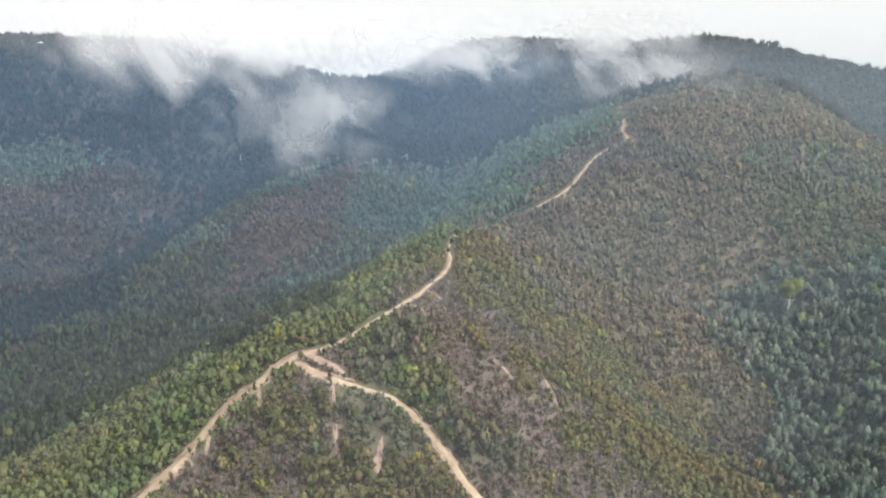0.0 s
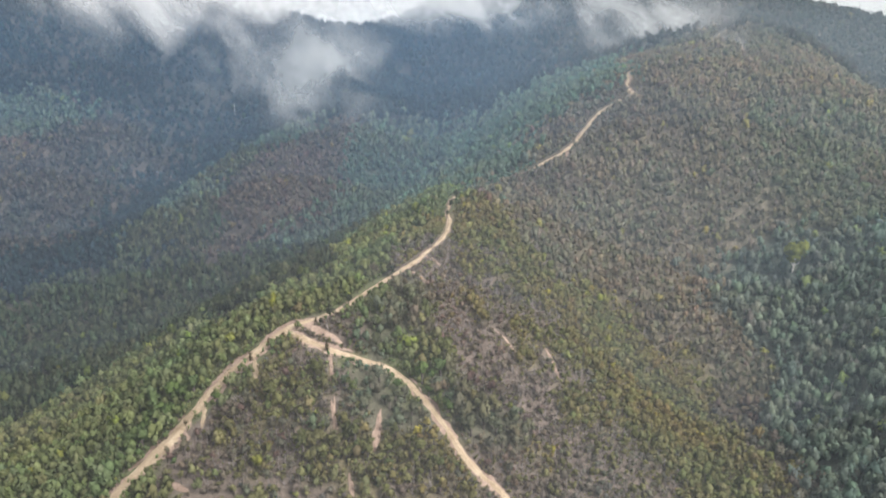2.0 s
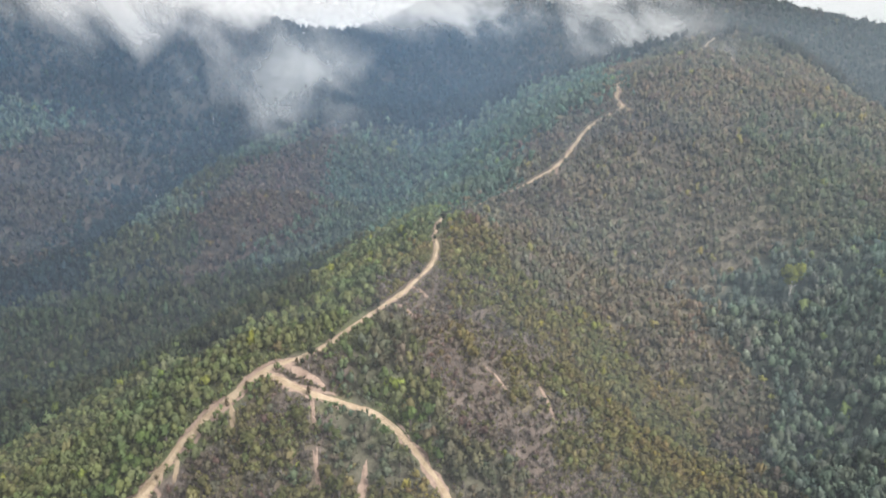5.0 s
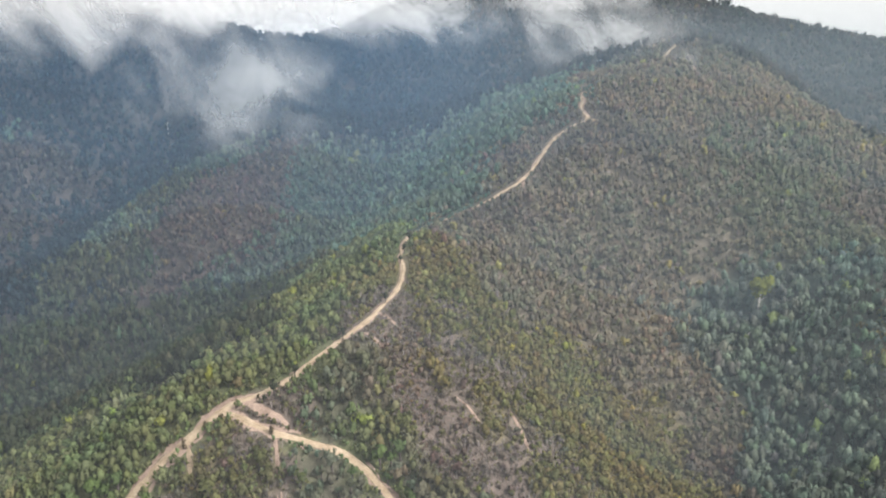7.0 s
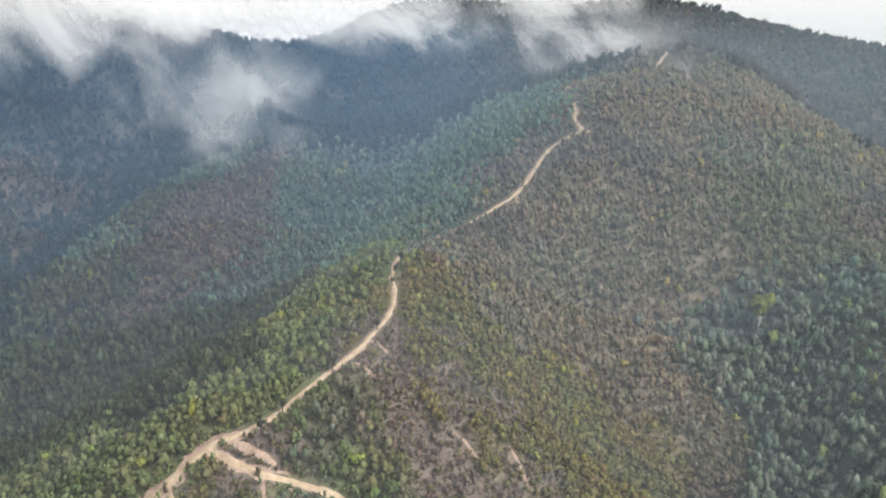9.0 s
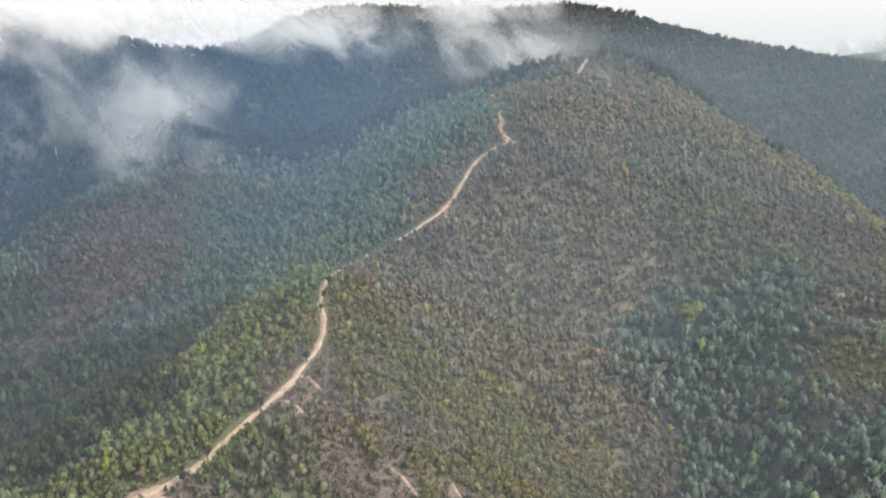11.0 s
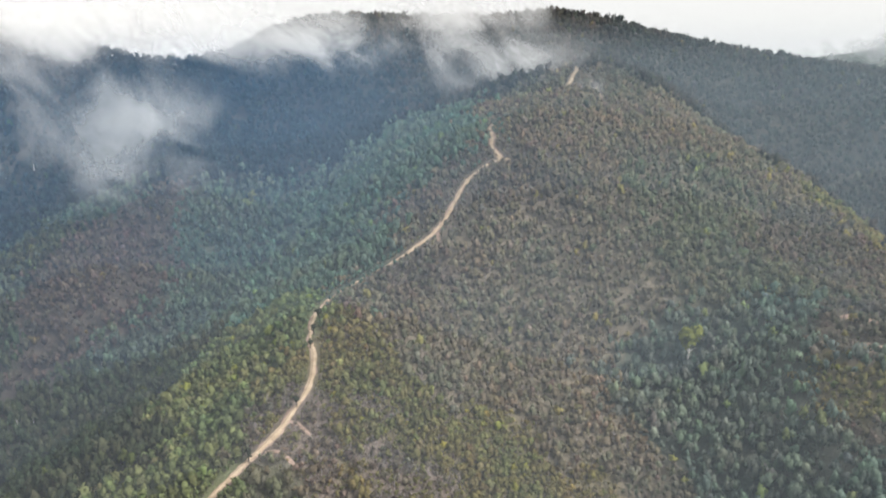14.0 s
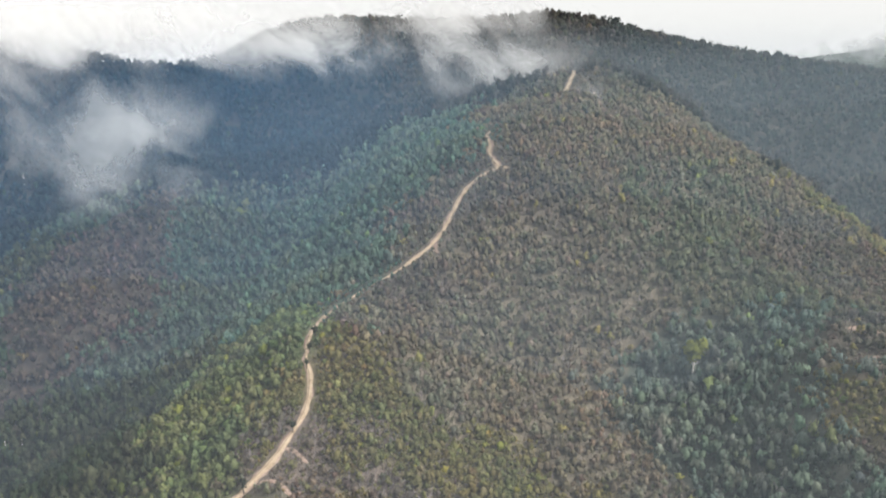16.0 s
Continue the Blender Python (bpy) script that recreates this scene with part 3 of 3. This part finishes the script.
    which = rng.integers(0, variants, len(x))
    for v in range(variants):
        r = np.random.default_rng(100 + v)
        shape, tri, glow = crown_shape(r, leaves, lobes, 1.0, leaf)
        me = np.nonzero(which == v)[0]
        if not len(me):
            continue
        c, s = np.cos(turn[me])[:, None], np.sin(turn[me])[:, None]
        w = wide[me][:, None]
        px = (shape[:, 0] * c - shape[:, 1] * s) * w + x[me][:, None]
        py = (shape[:, 0] * s + shape[:, 1] * c) * w + y[me][:, None]
        pz = shape[:, 2] * w * ratio[me][:, None] + (z[me] + stem[me] * 0.45)[:, None]
        n = len(shape)
        verts.append(np.stack([px, py, pz], -1).reshape(-1, 3))
        faces.append((tri[None] + (np.arange(len(me)) * n)[:, None, None] + base).reshape(-1, 3))
        tint.append(np.repeat(colour[me], n, 0))
        slots.append(np.zeros(len(me) * len(tri), int))
        lit.append(np.stack([glow[:, 0] * c - glow[:, 1] * s, glow[:, 0] * s + glow[:, 1] * c, np.tile(glow[:, 2], (len(me), 1))], -1).reshape(-1, 3))
        base += n * len(me)
        if stems:
            ts, tf = trunk_shape(r, 1.0, 0.16, 3, 0.3)
            n = len(ts)
            top = (stem[me] + 0.5 * wide[me] * ratio[me])[:, None]
            verts.append(np.stack([ts[:, 0] + x[me][:, None], ts[:, 1] + y[me][:, None], ts[:, 2] * top + z[me][:, None] - 0.3], -1).reshape(-1, 3))
            faces.append((tf[None] + (np.arange(len(me)) * n)[:, None, None] + base).reshape(-1, 3))
            tint.append(np.full((n * len(me), 3), 0.2))
            slots.append(np.ones(len(me) * len(tf), int))
            lit.append(np.tile((0, 0, 1.0), (n * len(me), 1)))
            base += n * len(me)
    me = mesh_of(name, np.vstack(verts), np.vstack(faces), [LEAVES, DARK_BARK], True, np.vstack(tint), np.concatenate(slots), np.vstack(lit))
    return tagged(new(name, me), label, "forest", kind="stuff")


LOOK = {"green": "dense bright green young gum forest below the track", "blue": "dense blue-green gum forest in the gully",
        "burnt": "thin fire-browned scrub on bare soil", "olive": "yellow-olive regrowth scrub on the slope",
        "grey": "grey-brown recovering gum forest", "teal": "cool green gum forest on the shaded slope, haze glow in its tint",
        "tall": "tall olive-brown gum forest behind the ridge", "dark": "dark green mountain forest in the haze, shade put into its tint", "brown": "grey-brown gum forest on the high slope", "grove": "muted blue-green forest in the valley", "scorched": "sparse singed scrub on mauve burnt soil", "russet": "brown fire-scorched gum forest",
        "sage": "soft grey-green gum forest on the high slope", "dun": "dull grey-brown forest on the far mountainside"}
for y0, y1, swell, leaves, lobes, leaf in ((140, 420, 1.0, 60, 7, 0.125), (420, 640, 1.12, 34, 6, 0.155), (640, 985, 1.35, 18, 5, 0.19)):
    x, y = scatter(y0, y1, 2.9 * swell)
    kind = growth_at(x, y)
    room = np.array([GROWTH[k][4] for k in KINDS])[kind]
    keep = rng.random(len(x)) < (2.9 / room) ** 2
    gap, left = clear_of_tracks(x, y)
    grow = np.where(left, np.clip(0.55 + gap / 8, 0.55, 1), np.clip(0.2 + gap / np.where(y > 385, 15, 9), 0.25, 1))
    keep &= gap > np.where(left, 0.5, np.where((y < 240) | (y > 385), 2.4, 1.5)) + 1.0 * rng.random(len(x))
    x, y, kind, grow = x[keep], y[keep], kind[keep], grow[keep]
    if y0 == 140:
        near = (x > -102) & (x < 24) & (y > 197) & (y < 236)
        pick = rng.permutation(near.sum())[:195]
        single = np.nonzero(near)[0][pick]
        NEAR = (x[single], y[single], kind[single], grow[single])
        stay = np.ones(len(x), bool)
        stay[single] = False
        x, y, kind, grow = x[stay], y[stay], kind[stay], grow[stay]
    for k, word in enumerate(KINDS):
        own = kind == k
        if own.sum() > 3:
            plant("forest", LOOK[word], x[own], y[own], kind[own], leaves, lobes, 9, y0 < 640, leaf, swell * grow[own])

# low scrub: along the verges of the tracks, and between the burnt trees
def verge(line, w, count):
    p = line[rng.integers(0, len(line), count)] + rng.normal(0, 1.0, (count, 2))
    way = rng.uniform(0, 2 * math.pi, count)
    return p + np.stack([np.cos(way), np.sin(way)], -1) * rng.uniform(0.5 * w, 0.5 * w + 3.5, count)[:, None]


p = np.vstack([verge(line, w, int(len(line) * 16)) for line, w in TRACKS])
q = np.stack([rng.uniform(-75, 115, 15000), rng.uniform(192, 345, 15000)], -1)
q = q[np.isin(growth_at(q[:, 0], q[:, 1]), [KINDS.index("burnt"), KINDS.index("olive"), KINDS.index("scorched")])]
for name, label, at, swell in (("scrub", "low green scrub along the verge of the track", p, 0.4), ("scrub", "low dry scrub between burnt trees", q, 0.48)):
    gap, left = clear_of_tracks(at[:, 0], at[:, 1])
    at = at[(gap > 0.3 + 0.6 * rng.random(len(at))) & (left | (gap > 1.6))]
    plant(name, label, at[:, 0], at[:, 1], growth_at(at[:, 0], at[:, 1]), 14, 4, 9, False, 0.19, swell)


# ---------------------------------------------------------------- leafless saplings between the living trees
def sapling_shape(r, limbs):
    """A forked leafless sapling, one unit high."""
    verts, faces, base = [], [], 0
    lean = r.normal(0, 0.08, 2)
    for k in range(limbs):
        low = 0.0 if k == 0 else r.uniform(0.15, 0.55)
        foot = np.array((lean[0] * low, lean[1] * low, low))
        ang, reach = k * 2.4 + r.uniform(0, 1), 0.05 if k == 0 else r.uniform(0.18, 0.34)
        tip = np.array((math.cos(ang) * reach + lean[0], math.sin(ang) * reach + lean[1], r.uniform(0.7, 1.0)))
        wide = 0.035 if k == 0 else 0.018
        for h, q in ((1.0, foot), (0.35, tip)):
            verts += [q + wide * h * np.array((math.cos(b), math.sin(b), 0)) for b in (0, 2.1, 4.2)]
        for j in range(3):
            a, b = base + j, base + (j + 1) % 3
            faces += [(a, b, b + 3), (a, b + 3, a + 3)]
        base += 6
    return np.array(verts), np.array(faces)


def saplings(label, at, height, mat):
    verts, faces, base = [], [], 0
    gap, _ = clear_of_tracks(at[:, 0], at[:, 1])
    at = at[gap > 1.5]
    z = land.height(at[:, 0], at[:, 1])
    for k in range(8):
        v, f = sapling_shape(np.random.default_rng(300 + k), 5)
        own = np.arange(len(at)) % 8 == k
        tall = height * np.exp(rng.normal(0, 0.25, own.sum()))[:, None, None]
        where = np.c_[at[own], z[own] - 0.15][:, None, :]
        verts.append((v[None] * tall + where).reshape(-1, 3))
        faces.append((f[None] + (np.arange(own.sum()) * len(v))[:, None, None] + base).reshape(-1, 3))
        base += own.sum() * len(v)
    return tagged(new("saplings", mesh_of("saplings", np.vstack(verts), np.vstack(faces), [mat], False)), label, "saplings", kind="stuff")


def spread(x0, x1, y0, y1, count, words):
    p = np.stack([rng.uniform(x0, x1, count), rng.uniform(y0, y1, count)], -1)
    return p[np.isin(growth_at(p[:, 0], p[:, 1]), [KINDS.index(w) for w in words])]


saplings("black fire-killed saplings on mauve soil", spread(-80, 115, 190, 350, 5200, ("burnt", "scorched", "olive")), 3.0, DARK_BARK)
saplings("grey leafless saplings on the burnt slope", spread(-80, 115, 190, 350, 6500, ("burnt", "scorched")), 2.6, GREY_BARK)
saplings("bleached leafless saplings among recovering trees", spread(20, 330, 320, 520, 2600, ("grey", "brown")), 3.9, GREY_BARK)

# ---------------------------------------------------------------- single trees
def part(name, shape, mats, parent, label="", tint=None, bulge=None):
    """One mesh object under a thing, or under a part of it."""
    v, f = shape
    ob = new(name, mesh_of(name, v, f, mats, True, None if tint is None else np.tile(tint, (len(v), 1)), None, bulge))
    ob.parent = parent
    if label:
        tagged(ob, label)
    return ob


def joined(shapes):
    v, f, base = [], [], 0
    for a, b in shapes:
        v.append(a)
        f.append(np.asarray(b) + base)
        base += len(a)
    return np.vstack(v), np.vstack(f)


def stem(points, radii, sides=7):
    """A tapered round stem along a line of points."""
    p = np.array(points, float)
    v, f = [], []
    ang = np.arange(sides) * 2 * math.pi / sides
    for k, (q, w) in enumerate(zip(p, radii)):
        way = Vector(p[min(k + 1, len(p) - 1)] - p[max(k - 1, 0)]).normalized()
        a = way.orthogonal().normalized()
        b = way.cross(a)
        v.append(q + np.cos(ang)[:, None] * w * np.array(a) + np.sin(ang)[:, None] * w * np.array(b))
    for k in range(len(p) - 1):
        for j in range(sides):
            a, b = k * sides + j, k * sides + (j + 1) % sides
            f += [(a, b, b + sides), (a, b + sides, a + sides)]
    top = len(p) * sides - sides
    f += [(top, top + j, top + j + 1) for j in range(1, sides - 1)]
    return np.vstack(v), np.array(f)


def bough(r, base, way, length, wide):
    """A crooked limb that rises from base."""
    pts, rad = [np.array(base, float)], [wide]
    way = np.array(way, float)
    for k in range(4):
        way = way + r.normal(0, 0.18, 3) + (0, 0, 0.08)
        way /= np.linalg.norm(way)
        pts.append(pts[-1] + way * length / 4)
        rad.append(wide * (1 - (k + 1) / 4.6))
    return stem(pts, rad, 5), pts[-1]


def gum_tree(r, at, height, wide, tint, label, bark, leaves=130, group="", limbs=4, crown_low=0.35):
    """A gum tree: bent trunk, crooked limbs, and a crown of leaf clumps."""
    tree = new("gum_tree")
    tree.location = at
    tagged(tree, label, "tree", group)
    lean = r.normal(0, 0.04, 2) * height
    line = [(0, 0, -0.4), (lean[0] * 0.2, lean[1] * 0.2, height * 0.3), (lean[0] * 0.6, lean[1] * 0.6, height * 0.6), (*lean, height * 0.85)]
    girth = (0.022 if height < 20 else 0.017) * height + 0.05
    part("trunk", stem(line, [girth * 1.3, girth, girth * 0.75, girth * 0.35]), [bark], tree)
    for k in range(limbs):
        ang, up = k * 2.4 + r.uniform(0, 1), r.uniform(0.4, 0.7)
        limb, _ = bough(r, (lean[0] * up, lean[1] * up, height * up), (math.cos(ang), math.sin(ang), 0.8), wide * 0.5, girth * 0.5)
        part("limb", limb, [bark], tree)
    tall = height * (1 - crown_low)
    v, f, lit = crown_shape(r, leaves, 8, 1.0, 0.125 if leaves < 200 else 0.095)
    part("crown", (v * (wide, wide, tall) + (lean[0] * 0.7, lean[1] * 0.7, height * crown_low), f), [LEAVES], tree, "", tint, lit)
    return tree


def dead_tree(r, at, height, bark, label, group, branches=3):
    """A bare standing trunk with a few broken boughs."""
    tree = new("dead_tree")
    tree.location = at
    tagged(tree, label, "dead tree", group)
    lean = r.normal(0, 0.05, 2) * height
    girth = 0.012 * height + 0.05
    part("trunk", stem([(0, 0, -0.4), (lean[0] * 0.4, lean[1] * 0.4, height * 0.5), (*lean, height)], [girth * 1.2, girth * 0.8, girth * 0.3]), [bark], tree)
    for k in range(branches):
        up, ang = r.uniform(0.45, 0.9), r.uniform(0, 6.3)
        limb, _ = bough(r, (lean[0] * up, lean[1] * up, height * up), (math.cos(ang), math.sin(ang), 0.9), height * 0.25, girth * 0.45)
        part("branch", limb, [bark], tree)
    return tree


def on_land(x, y, up=0.0):
    return (x, y, float(land.height(x, y)) + up)


r = np.random.default_rng(77)
# the nearest trees, between the two tracks: a few grown models, then copies of them
WORDS = {"green": ("bright green young gum tree on the slope", (0.114, 0.162, 0.066)), "burnt": ("thin grey-brown gum sapling on burnt soil", (0.162, 0.142, 0.106)),
         "olive": ("olive-green gum sapling on the slope", (0.166, 0.166, 0.074)), "blue": ("blue-green gum tree in the gully", (0.084, 0.127, 0.101)),
         "grey": ("grey-green gum tree regrowing after fire", (0.134, 0.142, 0.101))}
MODELS = {}
for x, y, k, grow in zip(*NEAR):
    word = {"scorched": "burnt", "sage": "grey"}.get(KINDS[k], KINDS[k] if KINDS[k] in WORDS else "green")
    label, tint = WORDS[word]
    grown = MODELS.setdefault(word, [])
    scale = GROWTH[word][1] * math.exp(min(0.42, r.normal(0, 0.26))) * grow
    if len(grown) < 7:
        hue = np.array(tint) * math.exp(r.normal(0, 0.16)) * (1 + r.normal(0, 0.06, 3))
        tree = gum_tree(r, on_land(x, y), 1.75, 1.0, hue, label, DARK_BARK, 110, "trees between the tracks", 2, 0.28)
        tree.scale = (1, 1, 1)
        grown.append(tree)
        tree.matrix_basis = Matrix.Translation(on_land(x, y)) @ Matrix.Diagonal((scale, scale, scale, 1))
        tree.scale = (scale,) * 3
    else:
        model = grown[r.integers(len(grown))]
        size = scale / model.scale[0]
        copy_thing(model, Matrix.Translation(on_land(x, y)) @ pose(0, 0, 0, 0, 0, r.uniform(0, 360)) @ Matrix.Diagonal((size, size, size * r.uniform(0.9, 1.15), 1)))

# trees that stand out
gum_tree(r, on_land(184, 361), 25.0, 11.0, (0.19, 0.205, 0.05), "tall pale-trunked gum with a wide yellow-green crown", PALE_BARK, 420, limbs=6, crown_low=0.5)
gum_tree(r, on_land(-66, 269), 9.5, 3.6, (0.23, 0.24, 0.05), "narrow yellow-green gum behind the track junction", DARK_BARK, 160, limbs=3, crown_low=0.1)
for x, y, h in ((-42, 258, 6.5), (-36, 267, 5.5), (-20, 283, 6.0), (-4, 304, 5.0), (5, 354, 6.0), (8, 364, 6.5), (3, 346, 4.5), (-45, 255, 3.5)):
    gum_tree(r, on_land(x, y), h, h * 0.55, (0.055, 0.062, 0.04), "dark charred gum tree at the edge of the track", DARK_BARK, 70, "charred trees along the track", 4, 0.3)
for x, y, h in ((-41, 243, 4.2), (-58, 250, 3.6), (-63, 248, 3.4), (-69, 243, 3.8), (-36, 245, 2.4), (-85, 219, 2.6), (-47, 257, 2.4)):
    gum_tree(r, on_land(x, y), h, h * 0.5, (0.12, 0.095, 0.055), "small rusty-brown bush beside the sandy track", DARK_BARK, 90, "bushes along the track", 2, 0.02)
for x, y, h in ((-38, 203, 5.0), (-30, 222, 4.0), (44, 240, 4.5), (28, 236, 4.0), (60, 286, 4.0), (14, 262, 4.5), (30, 274, 4.0), (72, 262, 4.5), (52, 232, 4.0), (-52, 222, 4.0)):
    dead_tree(r, on_land(x, y), h, DARK_BARK, "thin black fire-killed trunk on the slope", "black dead trunks", 4)
for x, y, h in ((-208, 384, 15), (-199, 406, 13), (-219, 355, 13), (-223, 350, 12), (-140, 431, 14), (-131, 426, 15), (-219, 588, 18), (-225, 614, 18), (-222, 582, 15),
                (-222, 784, 22), (175, 351, 14), (188, 342, 11), (171, 289, 12), (167, 286, 11), (160, 301, 10), (166, 412, 10), (78, 353, 8), (96, 404, 8), (291, 892, 22),
                (299, 905, 20), (150, 905, 22), (-108, 470, 12), (-60, 480, 12)):
    dead_tree(r, on_land(x, y), 0.62 * h, PALE_BARK, "bleached dead gum trunk above the canopy", "bleached dead trunks", 3)


def fallen_log(x, y, length, turn):
    ob = new("fallen_log")
    ob.matrix_world = Matrix.Translation(on_land(x, y, 0.25)) @ pose(0, 0, 0, 0, 0, turn)
    tagged(ob, "charred fallen log lying on bare soil", "log", "fallen logs")
    c, s = math.cos(radians(turn)), math.sin(radians(turn))
    tilt = float(land.height(x + c * length, y + s * length) - land.height(x, y))
    part("trunk", stem([(0, 0, 0), (length * 0.5, 0.2, tilt * 0.5), (length, 0, tilt)], [0.28, 0.22, 0.12]), [DARK_BARK], ob)
    limb, _ = bough(r, (length * 0.6, 0.1, tilt * 0.6), (0.5, 0.8, 0.2), length * 0.3, 0.1)
    part("branch", limb, [DARK_BARK], ob)


for x, y, n, a in ((43, 258, 7, 300), (48, 246, 6, 290), (30, 244, 5, 40), (60, 250, 6, 150), (20, 252, 5, 320), (8, 272, 5, 20), (66, 292, 5, 280), (-26, 212, 5, 200)):
    fallen_log(x, y, n, a)


# the trees that stand out against the sky along the crest of the range
def crest(turn):
    """Where the land stands highest against the sky in that direction, seen from the spur."""
    far = np.arange(700, 1050, 4.0)
    x, y = far * math.sin(turn), 45 + far * math.cos(turn)
    k = ((land.height(x, y) - 222) / far).argmax()
    return float(x[k]), float(y[k])


SKYLINE = [gum_tree(r, (0, 0, 0), 10.0, 3.4, np.array((0.06, 0.07, 0.055)) * math.exp(r.normal(0, 0.12)), "tall dark gum standing against the white sky",
                    DARK_BARK, 70, "trees on the skyline", 3, 0.42) for k in range(5)]
turns = np.arange(17.0, 47.0, 0.37)
for k, a in enumerate(turns):
    x, y = crest(radians(a + r.uniform(-0.12, 0.12)))
    size = math.exp(r.normal(0, 0.22))
    m = Matrix.Translation(on_land(x, y - r.uniform(0, 6), -0.3)) @ pose(0, 0, 0, 0, 0, r.uniform(0, 360)) @ Matrix.Diagonal((size, size, size * r.uniform(0.85, 1.2), 1))
    if k < 5:
        SKYLINE[k].matrix_basis = m
        SKYLINE[k].scale = (size,) * 3
    else:
        model = SKYLINE[k % 5]
        copy_thing(model, m @ Matrix.Diagonal((1 / model.scale[0], 1 / model.scale[1], 1 / model.scale[2], 1)))


# ---------------------------------------------------------------- mist
def mist(name, label, at, size, layers, mat, facing=(0, 45, 222), turn=0.0):
    """A bank of vapour in thin layers, one behind the other, each a little bowed."""
    n = 15
    u, v = np.meshgrid(np.linspace(-1, 1, n), np.linspace(-1, 1, n))
    i = np.arange(n * n).reshape(n, n)
    quad = np.stack([i[:-1, :-1], i[:-1, 1:], i[1:, 1:], i[1:, :-1]], -1).reshape(-1, 4)
    verts, faces = [], []
    for k in range(layers):
        d = (k + 0.5) / layers * 2 - 1
        bow = 0.12 * np.sin(2.1 * u + k) * np.cos(1.7 * v - k)
        verts.append(np.stack([u, d * 0.8 + bow, v], -1).reshape(-1, 3))
        faces.append(quad + k * n * n)
    ob = new(name, mesh_of(name, np.vstack(verts), np.vstack(faces), [mat]))
    way = Vector(at) - Vector(facing)
    ob.matrix_world = Matrix.Translation(at) @ pose(0, 0, 0, 0, turn, math.degrees(math.atan2(-way.x, way.y))) @ Matrix.Diagonal((*size, 1))
    return tagged(ob, label, "mist", kind="stuff")


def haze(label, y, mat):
    """A tinted sheet across the valley, standing in for the haze of distance."""
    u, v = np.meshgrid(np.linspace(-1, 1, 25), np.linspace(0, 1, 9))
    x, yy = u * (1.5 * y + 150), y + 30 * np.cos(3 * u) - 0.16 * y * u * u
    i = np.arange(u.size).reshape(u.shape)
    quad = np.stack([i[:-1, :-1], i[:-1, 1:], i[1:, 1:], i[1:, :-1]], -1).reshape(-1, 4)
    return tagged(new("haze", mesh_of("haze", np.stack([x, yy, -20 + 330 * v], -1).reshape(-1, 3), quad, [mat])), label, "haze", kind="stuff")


WHITE = (0.95, 0.955, 0.96)
WISP = mist_material("wisp_vapour", 0.46, 0.020, (0.90, 0.93, 0.95), 0.05, 0.7, 5.0, 0.30, 1.05, 50, 1.3)
TRAIL = mist_material("trail_vapour", 0.34, 0.026, WHITE, 0.0, 0.6, 13.0, 0.30, 1.0, 65, 1.8)
BANK = mist_material("bank_vapour", 0.42, 0.016, WHITE, 0.62, 0.25, 40.0, 0.32, 1.1, 62, 1.6)
VEIL = mist_material("crest_vapour", 0.7, 0.016, WHITE, 0.5, 0.6, 60.0, 0.2, 0.95, 55, 1.4)
DRIFT = mist_material("drift_vapour", 0.66, 0.018, WHITE, 0.1, 0.6, 90.0, 0.30, 1.0, 38, 1.8)
mist("mist_wisp", "small bright wisp of mist over the valley", (-98, 589, 186), (96, 20, 80), 3, WISP)
mist("mist_wisp", "thin trail of mist beside the bright wisp", (-172, 590, 184), (52, 10, 44), 2, TRAIL)
mist("cloud_bank", "white cloud hanging on the mountain crest", (-275, 745, 224), (205, 30, 110), 5, BANK)
mist("cloud_bank", "white cloud covering the saddle of the range", (-60, 850, 232), (290, 30, 92), 4, BANK)
mist("cloud_bank", "dense white cloud spilling over the crest", (-215, 890, 244), (290, 24, 58), 4, VEIL)
mist("cloud_bank", "white cloud lying over the far crest", (-330, 900, 262), (290, 30, 92), 4, BANK)
mist("cloud_bank", "ragged white cloud drifting over the summit ridge", (182, 690, 220), (165, 26, 66), 4, DRIFT, turn=14)
mist("cloud_bank", "ragged white cloud on the summit", (190, 860, 262), (210, 24, 52), 3, DRIFT)
mist("cloud_bank", "thin cloud trailing along the range", (40, 800, 236), (170, 24, 48), 3, DRIFT)
mist("mist_wisp", "thin mist on the slope below the summit", (232, 580, 198), (34, 8, 28), 2, TRAIL)
mist("cloud_bank", "low white cloud on the far skyline", (740, 930, 208), (100, 20, 26), 2, DRIFT)
mist("cloud_bank", "white cloud resting on a distant hill", (1010, 1130, 212), (150, 20, 44), 3, DRIFT)
# distance haze put into the sheets' own colour, bluer the farther they stand
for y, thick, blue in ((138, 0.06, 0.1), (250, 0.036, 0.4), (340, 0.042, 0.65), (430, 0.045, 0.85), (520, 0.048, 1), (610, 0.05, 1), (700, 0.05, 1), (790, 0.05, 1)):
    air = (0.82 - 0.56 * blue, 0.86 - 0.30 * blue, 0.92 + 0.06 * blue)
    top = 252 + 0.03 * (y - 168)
    haze("thin tinted sheet standing in for the blue valley haze", y, haze_material("haze", thick, air, top - 50, top))
